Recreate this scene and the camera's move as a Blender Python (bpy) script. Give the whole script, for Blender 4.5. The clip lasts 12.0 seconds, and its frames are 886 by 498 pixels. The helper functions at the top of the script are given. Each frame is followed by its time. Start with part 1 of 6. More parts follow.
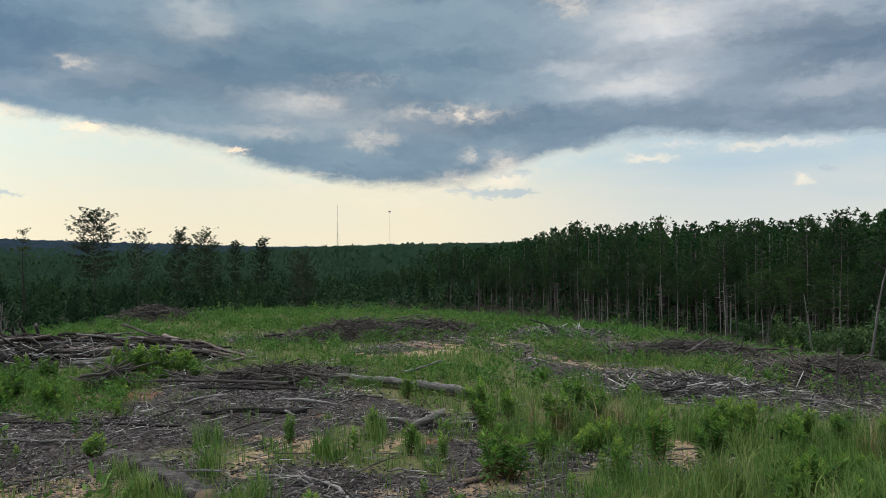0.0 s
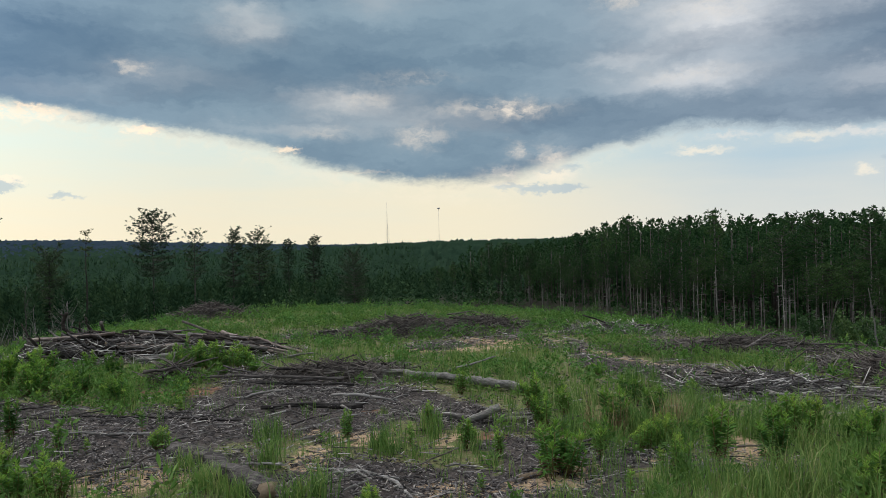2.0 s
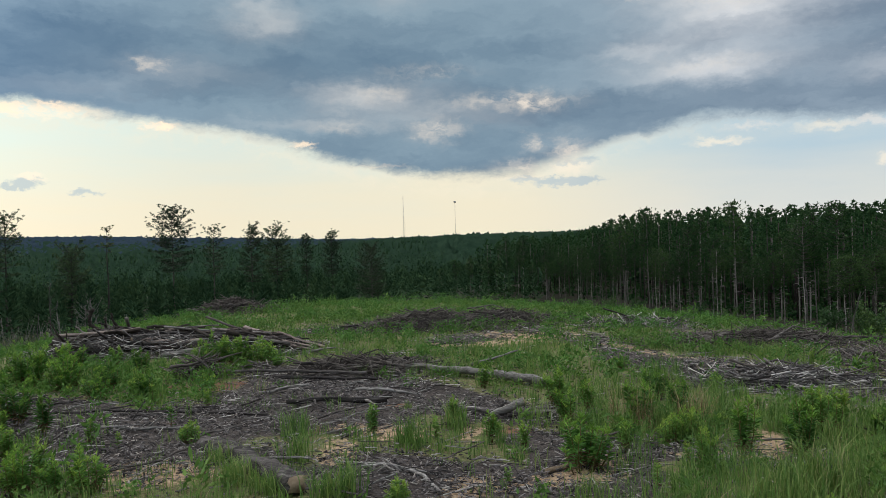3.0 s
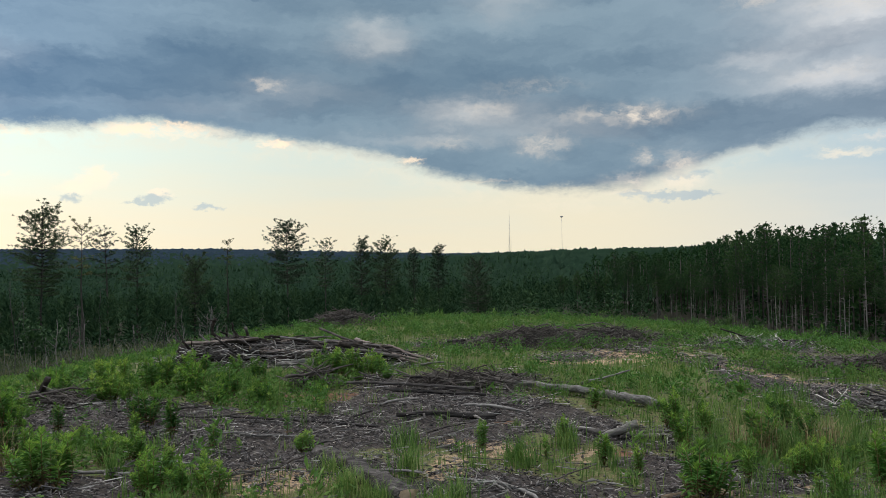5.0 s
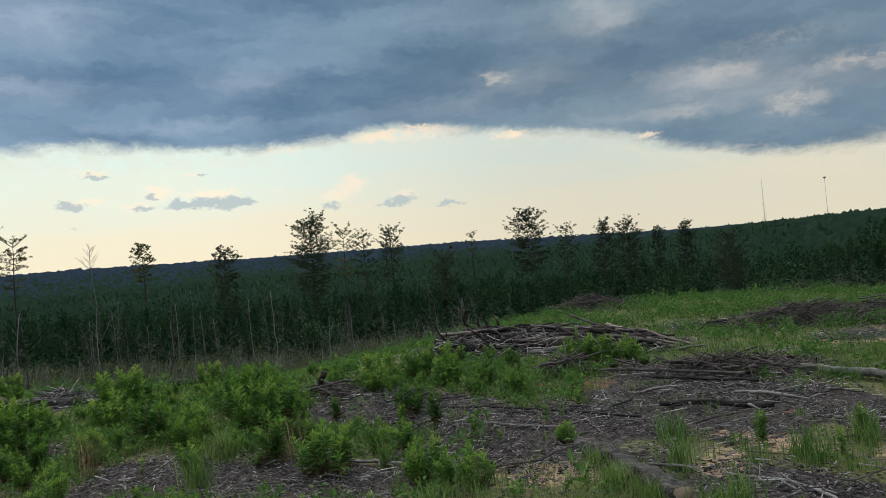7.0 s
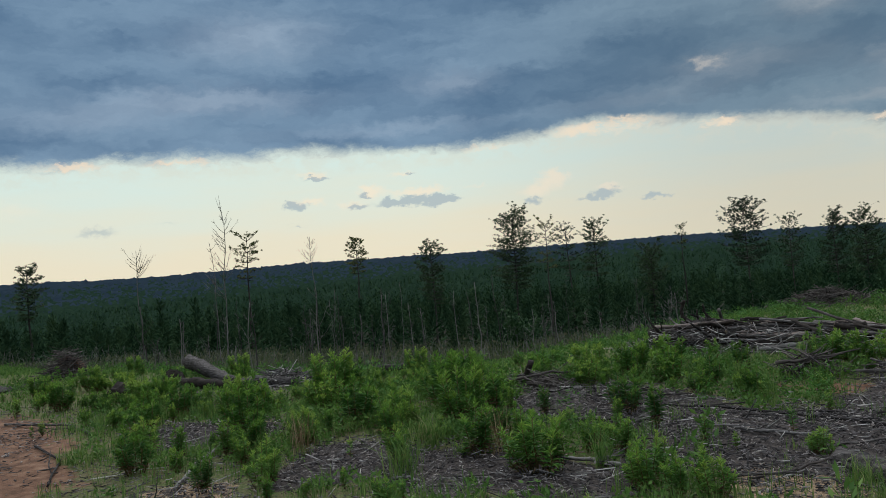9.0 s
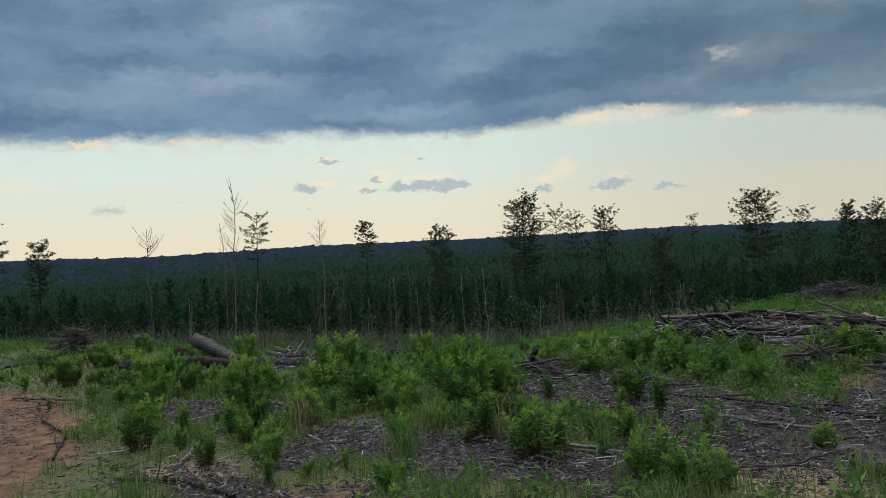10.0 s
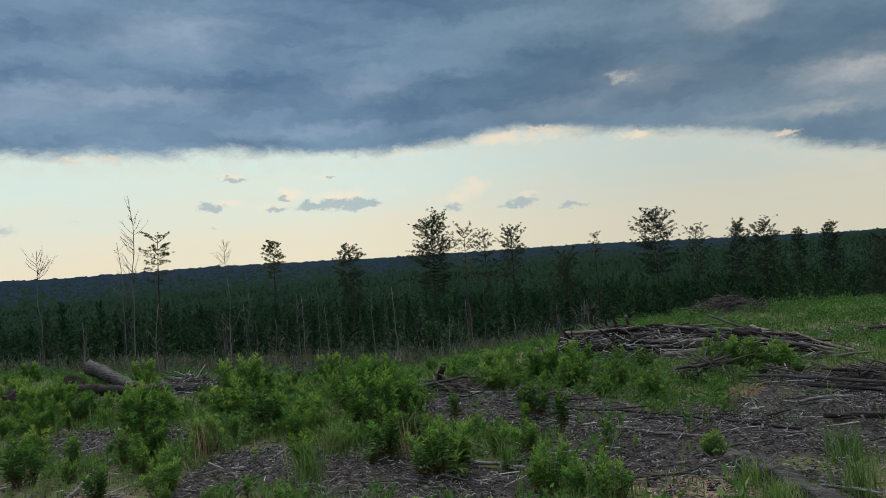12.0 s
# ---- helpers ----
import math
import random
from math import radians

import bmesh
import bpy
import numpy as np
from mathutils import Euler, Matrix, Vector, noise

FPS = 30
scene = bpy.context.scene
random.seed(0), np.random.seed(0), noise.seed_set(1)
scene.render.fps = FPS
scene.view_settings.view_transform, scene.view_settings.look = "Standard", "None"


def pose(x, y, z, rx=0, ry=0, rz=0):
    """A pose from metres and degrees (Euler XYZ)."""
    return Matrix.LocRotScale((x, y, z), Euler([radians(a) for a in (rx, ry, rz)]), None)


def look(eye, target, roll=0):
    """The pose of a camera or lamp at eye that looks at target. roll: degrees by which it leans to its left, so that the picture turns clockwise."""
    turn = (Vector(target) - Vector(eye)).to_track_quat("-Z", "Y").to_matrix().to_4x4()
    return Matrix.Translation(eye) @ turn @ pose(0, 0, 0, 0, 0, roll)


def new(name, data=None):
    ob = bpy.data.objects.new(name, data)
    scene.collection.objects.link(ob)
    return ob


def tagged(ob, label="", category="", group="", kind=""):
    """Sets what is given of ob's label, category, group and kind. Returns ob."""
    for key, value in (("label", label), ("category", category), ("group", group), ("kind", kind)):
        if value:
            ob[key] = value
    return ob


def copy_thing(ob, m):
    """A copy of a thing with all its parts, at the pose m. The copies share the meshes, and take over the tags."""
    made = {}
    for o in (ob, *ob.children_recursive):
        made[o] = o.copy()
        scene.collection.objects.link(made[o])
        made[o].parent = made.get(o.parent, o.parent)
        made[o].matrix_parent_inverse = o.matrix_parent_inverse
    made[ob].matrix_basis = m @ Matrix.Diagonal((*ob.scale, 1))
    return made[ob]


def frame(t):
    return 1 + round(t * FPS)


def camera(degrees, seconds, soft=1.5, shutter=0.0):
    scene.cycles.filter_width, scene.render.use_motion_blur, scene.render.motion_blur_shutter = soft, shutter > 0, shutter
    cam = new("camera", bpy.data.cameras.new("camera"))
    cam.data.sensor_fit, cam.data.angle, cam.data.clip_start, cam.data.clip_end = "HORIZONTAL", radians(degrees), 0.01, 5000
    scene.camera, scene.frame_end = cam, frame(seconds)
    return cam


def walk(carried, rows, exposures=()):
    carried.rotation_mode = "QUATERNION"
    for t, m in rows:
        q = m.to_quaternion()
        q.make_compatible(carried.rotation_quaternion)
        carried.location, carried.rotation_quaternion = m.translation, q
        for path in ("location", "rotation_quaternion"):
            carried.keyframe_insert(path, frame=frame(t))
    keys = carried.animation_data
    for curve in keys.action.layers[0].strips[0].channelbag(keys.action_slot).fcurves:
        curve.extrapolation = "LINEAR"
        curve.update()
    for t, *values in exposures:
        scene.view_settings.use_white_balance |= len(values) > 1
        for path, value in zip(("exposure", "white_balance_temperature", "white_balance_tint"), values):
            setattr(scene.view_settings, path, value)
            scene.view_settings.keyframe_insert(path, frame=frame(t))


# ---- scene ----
cam = camera(61.0, 12.0, 0.8)
PATH = [
    (0, (0.04, -0.106, 2.386), (0.035, 1.894, 2.386), -0.7),
    (0.5, (0.036, -0.108, 2.38), (0.007, 1.892, 2.382), -0.9),
    (1, (0.029, -0.115, 2.374), (-0.032, 1.884, 2.377), -0.8),
    (1.5, (0.007, -0.134, 2.376), (-0.087, 1.864, 2.376), -1.1),
    (2, (-0.016, -0.12, 2.377), (-0.152, 1.876, 2.37), -1.3),
    (2.5, (-0.055, -0.135, 2.383), (-0.208, 1.859, 2.371), -1.2),
    (3, (-0.101, -0.186, 2.403), (-0.281, 1.805, 2.38), -1.7),
    (5, (-0.168, -0.179, 2.422), (-0.624, 1.769, 2.445), -1.2),
    (5.5, (-0.18, -0.178, 2.42), (-0.745, 1.741, 2.431), -2.1),
    (6, (-0.232, -0.134, 2.427), (-0.97, 1.725, 2.42), -2.9),
    (6.5, (-0.244, -0.085, 2.466), (-1.154, 1.696, 2.464), -4.3),
    (8.5, (-0.9, 0.63, 2.268), (-2.243, 2.111, 2.34), -5.9),
    (9, (-0.935, 0.616, 2.259), (-2.388, 1.99, 2.315), -5.3),
    (9.5, (-0.945, 0.614, 2.256), (-2.446, 1.935, 2.286), -4.6),
    (10, (-0.933, 0.659, 2.242), (-2.405, 2.012, 2.262), -4.0),
    (10.5, (-0.887, 0.743, 2.235), (-2.227, 2.228, 2.244), -5.1),
    (11, (-0.85, 0.765, 2.236), (-2.077, 2.345, 2.248), -5.6),
    (11.5, (-0.854, 0.713, 2.247), (-2.1, 2.277, 2.28), -5.2),
    (12, (-0.867, 0.697, 2.245), (-2.165, 2.217, 2.297), -4.6),
]
walk(cam, [(t, look(eye, target, roll)) for t, eye, target, roll in PATH], [(0.0, 0.03, 6350, 10), (5.0, 0.0, 6350, 10), (6.5, -0.12, 6300, 10), (8.4, -0.40, 6050, 9), (12.0, -0.40, 6050, 9)])

# ---- sky and sun ----
SUN_AZ, SUN_EL = 60.0, 34.0
world = bpy.data.worlds.new("sky")
scene.world = world
world.use_nodes = True
WN, WL = world.node_tree.nodes, world.node_tree.links
WN.clear()


def link(tree, value, socket):
    if isinstance(value, bpy.types.NodeSocket):
        tree.links.new(value, socket)
    else:
        socket.default_value = value


def wm(op, a, b=None, c=None, clamp=False):
    n = WN.new("ShaderNodeMath")
    n.operation, n.use_clamp = op, clamp
    for v, s in zip((a, b, c), n.inputs):
        if v is not None:
            link(world.node_tree, v, s)
    return n.outputs[0]


def wmix(f, a, b):
    n = WN.new("ShaderNodeMix")
    n.data_type, n.clamp_factor = "RGBA", True
    for v, s in zip((f, a, b), (n.inputs[0], n.inputs[6], n.inputs[7])):
        link(world.node_tree, v if isinstance(v, bpy.types.NodeSocket) or s == n.inputs[0] else (*v, 1), s)
    return n.outputs[2]


def wstep(x, lo, hi):
    n = WN.new("ShaderNodeMapRange")
    n.interpolation_type = "SMOOTHSTEP"
    for v, s in zip((x, lo, hi), n.inputs):
        link(world.node_tree, v, s)
    return n.outputs[0]


def wnoise(u, v, scale, detail, rough, seed):
    c, n = WN.new("ShaderNodeCombineXYZ"), WN.new("ShaderNodeTexNoise")
    link(world.node_tree, u, c.inputs[0])
    link(world.node_tree, v, c.inputs[1])
    c.inputs[2].default_value = seed
    n.inputs["Scale"].default_value, n.inputs["Detail"].default_value, n.inputs["Roughness"].default_value = scale, detail, rough
    WL.new(c.outputs[0], n.inputs["Vector"])
    return n.outputs[0]


tex = WN.new("ShaderNodeTexCoord")
sep = WN.new("ShaderNodeSeparateXYZ")
WL.new(tex.outputs["Generated"], sep.inputs[0])
SX, SY, SZ = sep.outputs
AZ = wm("MULTIPLY", wm("ARCTAN2", wm("MULTIPLY", SX, -1.0), SY), 57.2958)
EL = wm("MULTIPLY", wm("ARCSINE", SZ), 57.2958)
warp1 = wm("SUBTRACT", wnoise(wm("MULTIPLY", AZ, 0.5), EL, 0.55, 5, 0.6, 3.0), 0.5)
warp2 = wm("SUBTRACT", wnoise(wm("MULTIPLY", AZ, 0.5), EL, 0.5, 5, 0.6, 9.0), 0.5)
warp3 = wm("SUBTRACT", wnoise(wm("MULTIPLY", AZ, 0.6), EL, 1.7, 4, 0.6, 21.0), 0.5)
warp4 = wm("SUBTRACT", wnoise(wm("MULTIPLY", AZ, 0.6), EL, 1.7, 4, 0.6, 29.0), 0.5)
WAZ = wm("MULTIPLY_ADD", warp3, 2.2, wm("MULTIPLY_ADD", warp1, 4.5, AZ))
WEL = wm("MULTIPLY_ADD", warp4, 1.2, wm("MULTIPLY_ADD", warp2, 2.6, EL))

EDGE = [(-180, 9), (-60, 8), (-31, 7.3), (-24, 7.6), (-20.6, 7.6), (-17.7, 8.2), (-13.1, 8.1), (-10.3, 7.5), (-8.4, 7.0), (-6.8, 6.5), (-5.2, 6.1), (-3.8, 5.4), (-1.5, 4.7), (1.9, 4.75), (5.3, 4.95),
        (10.4, 5.7), (13.8, 6.5), (16.2, 7.4), (19.5, 8.2), (25.7, 8.9), (32, 9.7), (36.3, 9.9), (38.6, 9.2), (45, 9.2), (57.7, 9.65), (65.4, 9.8), (72.3, 9.5), (180, 9)]
curve = WN.new("ShaderNodeFloatCurve")
cmap = curve.mapping.curves[0]
while len(cmap.points) > 2:
    cmap.points.remove(cmap.points[1])
for n, (a, e) in enumerate(EDGE):
    if n in (0, len(EDGE) - 1):
        cmap.points[0 if n == 0 else -1].location = ((a + 180) / 360, e / 20)
    else:
        cmap.points.new((a + 180) / 360, e / 20)
for p in cmap.points:
    p.handle_type = "VECTOR"
curve.mapping.update()
WL.new(wm("DIVIDE", wm("ADD", AZ, 180.0), 360.0), curve.inputs["Value"])
EDGE_EL = wm("MULTIPLY", curve.outputs[0], 20.0)


def blob(az, el, ra, re, hard=1.0, u0=None, v0=None):
    u = wm("DIVIDE", wm("SUBTRACT", u0 or WAZ, az), ra)
    v = wm("DIVIDE", wm("SUBTRACT", v0 or WEL, el), re)
    d = wm("ADD", wm("MULTIPLY", u, u), wm("MULTIPLY", v, v))
    return wm("MULTIPLY", wm("EXPONENT", wm("MULTIPLY", d, -1.0)), hard)


def blobs(*items, u0=None, v0=None):
    total = None
    for it in items:
        b = blob(*it, u0=u0, v0=v0)
        total = b if total is None else wm("ADD", total, b)
    return total


# lightly frayed bearings for clouds with firm outlines
fray1 = wm("SUBTRACT", wnoise(wm("MULTIPLY", AZ, 0.8), wm("MULTIPLY", EL, 1.2), 1.3, 6, 0.62, 41.0), 0.5)
fray2 = wm("SUBTRACT", wnoise(wm("MULTIPLY", AZ, 0.8), wm("MULTIPLY", EL, 1.2), 1.3, 6, 0.62, 47.0), 0.5)
FAZ = wm("MULTIPLY_ADD", fray1, 2.6, AZ)
FEL = wm("MULTIPLY_ADD", fray2, 1.5, EL)


sky = WN.new("ShaderNodeTexSky")
sky.sky_type, sky.sun_disc = "NISHITA", False
sky.sun_elevation, sky.sun_rotation = radians(SUN_EL), radians(-SUN_AZ)
sky_scaled = WN.new("ShaderNodeVectorMath")
sky_scaled.operation = "SCALE"
WL.new(sky.outputs[0], sky_scaled.inputs[0])
sky_scaled.inputs["Scale"].default_value = 0.10

# clear air under the cloud deck: cream to pale aqua in the west, pale blue to the east
blue_side = wstep(AZ, 4.0, -22.0)
west = wstep(AZ, 18.0, 52.0)
low = wmix(blue_side, (0.90, 0.81, 0.60), (0.70, 0.71, 0.66))
high = wmix(blue_side, (0.71, 0.80, 0.73), (0.42, 0.58, 0.68))
low = wmix(west, low, (1.14, 0.99, 0.70))
high = wmix(west, high, (0.93, 1.07, 0.94))
haze = wnoise(wm("MULTIPLY", AZ, 0.06), wm("MULTIPLY", EL, 0.35), 1.6, 4, 0.5, 61.0)
air = wmix(wstep(wm("MULTIPLY_ADD", haze, 5.0, EL), 3.4, 12.5), low, high)
air = wmix(wstep(EL, 25.0, 60.0), air, sky_scaled.outputs[0])

# the deck: streaky grey-blue rolls, lighter in patches
streak = wnoise(wm("MULTIPLY", WAZ, 0.034), wm("MULTIPLY", WEL, 0.16), 1.6, 4, 0.48, 1.7)
grain = wnoise(wm("MULTIPLY", WAZ, 0.085), wm("MULTIPLY", WEL, 0.30), 1.5, 5, 0.54, 5.1)
fleece = wnoise(wm("MULTIPLY", FAZ, 0.55), FEL, 1.0, 7, 0.62, 12.0)
lum = wm("MULTIPLY_ADD", grain, 0.50, wm("MULTIPLY", streak, 0.70))
dark_tone = wmix(west, wmix(blue_side, (0.130, 0.209, 0.290), (0.130, 0.195, 0.275)), (0.108, 0.200, 0.325))
light_tone = wmix(west, wmix(blue_side, (0.27, 0.37, 0.44), (0.31, 0.39, 0.465)), (0.30, 0.43, 0.56))
deck = wmix(wstep(lum, 0.36, 0.86), dark_tone, light_tone)
soft_patch = blobs((18.1, 16.2, 2.6, 1.2, 0.55), (10.3, 11.2, 4.5, 0.9, 0.40), (-16.3, 15.6, 5.0, 2.4, 0.85), (-14.7, 11.7, 5.0, 1.0, 0.70), (-10.0, 13.5, 2.6, 0.7, 0.45), (-28.3, 10.8, 4.0, 1.0, 0.5), (-27, 16.5, 6, 1.6, 0.5),
                   (8, 18.6, 3, 1.2, 0.3), (63.2, 13.6, 7.5, 0.8, 0.42), (59.7, 18.0, 5.0, 1.6, 0.35), (45, 14.1, 3.0, 0.9, 0.30), (72, 12.4, 5.0, 0.8, 0.25), (11.5, 10.6, 3.2, 0.9, 0.40), (24, 12.4, 5, 1.0, 0.22), (14.5, 8.9, 5.0, 0.6, 0.28),
                   (4, 9.6, 6.0, 0.9, 0.35), (31, 11.2, 5, 0.7, 0.15), (50, 11.0, 9.0, 0.5, 0.16))
crisp_patch = blobs((-2.1, 10.1, 2.4, 0.55, 1.1), (0.8, 10.4, 3.6, 0.5, 0.6), (5.4, 8.3, 1.6, 0.75, 1.1), (26.2, 12.9, 1.3, 0.4, 0.75), (6.0, 12.6, 3.0, 0.45, 0.5), (-1.8, 7.1, 0.6, 0.55, 1.2), (-0.7, 5.4, 1.5, 0.4, 1.1), (-4.5, 6.1, 1.4, 1.1, 1.1), (-3.0, 5.0, 2.0, 0.5, 0.7),
                    (-9.7, 17.8, 1.6, 1.0, 1.0), (-16.3, 16.4, 3.0, 1.0, 0.6), (9.5, 11.1, 2.0, 0.6, 0.5), (12.4, 8.7, 2.2, 0.4, 0.5), (-14.7, 11.9, 3.5, 0.5, 0.4), u0=FAZ, v0=FEL)
patch_tone = wmix(west, wmix(blue_side, (0.74, 0.72, 0.68), (0.78, 0.79, 0.80)), (0.74, 0.82, 0.90))
deck = wmix(wm("MULTIPLY", soft_patch, wm("MULTIPLY_ADD", grain, 0.9, 0.35)), deck, patch_tone)
deck = wmix(wm("MULTIPLY", crisp_patch, wm("MULTIPLY", wstep(fleece, 0.30, 0.68), 0.8)), deck, (0.84, 0.75, 0.64))
over = wstep(EL, 24.0, 55.0)
deck = wmix(over, deck, wmix(wstep(lum, 0.45, 0.7), (1.0, 1.08, 1.2), (2.4, 2.4, 2.35)))

ragged = wm("ADD", wm("MULTIPLY", warp2, 0.9), wm("ADD", wm("MULTIPLY", wm("SUBTRACT", grain, 0.5), 1.5), wm("MULTIPLY", wm("SUBTRACT", fleece, 0.5), 1.3)))
above = wm("SUBTRACT", wm("ADD", EL, ragged), EDGE_EL)
cover = wstep(above, -0.6, 0.65)
rim_zone = wm("MULTIPLY", wm("EXPONENT", wm("MULTIPLY", wm("POWER", wm("DIVIDE", wm("ADD", above, 0.15), 0.42), 2.0), -1.0)), wstep(streak, 0.36, 0.58))
# sunlit fringe under the deck
fringe = blobs((33.5, 9.5, 4.5, 0.55, 1.0), (25.7, 8.7, 1.8, 0.35, 0.9), (42.7, 8.9, 2.5, 0.3, 0.6), (65.0, 9.4, 2.6, 0.3, 0.9), (72.5, 9.3, 2.4, 0.35, 0.9), (15.7, 7.4, 1.3, 0.3, 0.8), (9.8, 5.7, 3.5, 0.3, 0.4), (-17.5, 7.4, 3.2, 0.4, 0.6), (-25.5, 7.0, 3.5, 0.45, 0.7), u0=FAZ, v0=FEL)
# small fair-weather clouds low over the ridge
small = blobs((55.7, 7.7, 1.1, 0.2, 1.2), (57.4, 5.8, 0.75, 0.36, 1.4), (52.2, 6.2, 0.6, 0.2, 1.1), (52.9, 5.4, 1.0, 0.25, 1.0), (50.0, 5.45, 1.3, 0.32, 1.2), (47.9, 5.5, 1.6, 0.42, 1.4), (45.8, 5.5, 0.8, 0.3, 1.0), (48.5, 7.5, 0.5, 0.14, 1.1), (39.3, 4.6, 1.0, 0.4, 1.0), (34.0, 4.7, 1.1, 0.38, 1.3),
              (35.2, 4.35, 1.4, 0.2, 0.9), (30.4, 4.0, 1.3, 0.24, 1.0), (57.4, 4.3, 0.8, 0.2, 0.7), (71.2, 4.8, 2.0, 0.45, 0.75), (66.5, 5.2, 1.4, 0.2, 0.5), (-4.4, 4.15, 2.9, 0.34, 1.4), (-1.2, 4.5, 1.6, 0.3, 0.9), (-4.6, 5.5, 1.6, 0.25, 0.8), (-5.9, 5.9, 1.0, 0.3, 0.8), (46.3, 5.2, 1.2, 0.25, 0.8), (-27.2, 5.2, 1.0, 0.5, 0.6), u0=FAZ, v0=FEL)
puffs = blobs((37.7, 6.2, 1.2, 0.75, 1.1), (39.2, 5.3, 1.4, 0.6, 0.9), (51.8, 6.5, 1.1, 0.5, 1.0), (53.2, 5.5, 1.6, 0.4, 0.8), (33.8, 5.1, 1.2, 0.3, 0.9), (55.9, 7.9, 1.3, 0.25, 0.9), (49.0, 7.55, 1.2, 0.2, 0.8), (-25.6, 4.5, 0.8, 0.5, 0.8), (-15.2, 6.4, 2.6, 0.35, 0.8), (-22, 7.0, 3.0, 0.5, 0.7),
              (-4.5, 5.2, 2.2, 0.7, 0.9), (-0.5, 4.6, 2.4, 0.35, 0.7), (76, 6.5, 3, 1.0, 0.5), (48, 6.1, 2.6, 0.4, 1.0), (56.4, 6.0, 1.5, 0.3, 0.9), (43.5, 6.2, 1.2, 0.2, 0.5), u0=FAZ, v0=FEL)
air = wmix(wm("MULTIPLY", wstep(puffs, 0.25, 1.0), 0.9), air, wmix(west, (0.95, 0.86, 0.70), (1.22, 1.05, 0.78)))
air = wmix(wm("MULTIPLY", wstep(small, 0.30, 1.0), 0.8), air, wmix(blue_side, (0.54, 0.62, 0.63), (0.33, 0.43, 0.52)))
glow = wm("MULTIPLY", wm("EXPONENT", wm("MULTIPLY", wm("POWER", wm("DIVIDE", wm("ADD", above, 0.7), 0.8), 2.0), -1.0)), wm("MULTIPLY_ADD", blue_side, -0.25, 0.32))
air = wmix(wm("MULTIPLY", glow, wstep(fleece, 0.35, 0.65)), air, (0.97, 0.86, 0.66))
final = wmix(cover, air, deck)
final = wmix(wm("MULTIPLY", rim_zone, wm("MULTIPLY_ADD", blue_side, -0.1, 0.18)), final, (0.94, 0.79, 0.60))
final = wmix(wm("MULTIPLY", wstep(fringe, 0.2, 0.85), wm("MULTIPLY", wstep(fleece, 0.25, 0.6), 0.9)), final, wmix(blue_side, (1.22, 0.97, 0.70), (0.80, 0.77, 0.72)))
back = WN.new("ShaderNodeBackground")
WL.new(final, back.inputs[0])
back.inputs[1].default_value = 1.0
wout = WN.new("ShaderNodeOutputWorld")
WL.new(back.outputs[0], wout.inputs[0])

sun = new("sun", bpy.data.lights.new("sun", "SUN"))
sun.data.energy, sun.data.angle, sun.data.color = 1.5, radians(25), (1.0, 0.95, 0.86)
a, e = radians(SUN_AZ), radians(SUN_EL)
sun.matrix_world = look((0, 0, 60), Vector((0, 0, 60)) - Vector((-math.sin(a) * math.cos(e), math.cos(a) * math.cos(e), math.sin(e))))


# ---- materials ----
def ramp_stops(node, stops):
    r = node.color_ramp
    while len(r.elements) < len(stops):
        r.elements.new(0.5)
    for el, (p, c) in zip(r.elements, stops):
        el.position, el.color = p, (*c, 1)


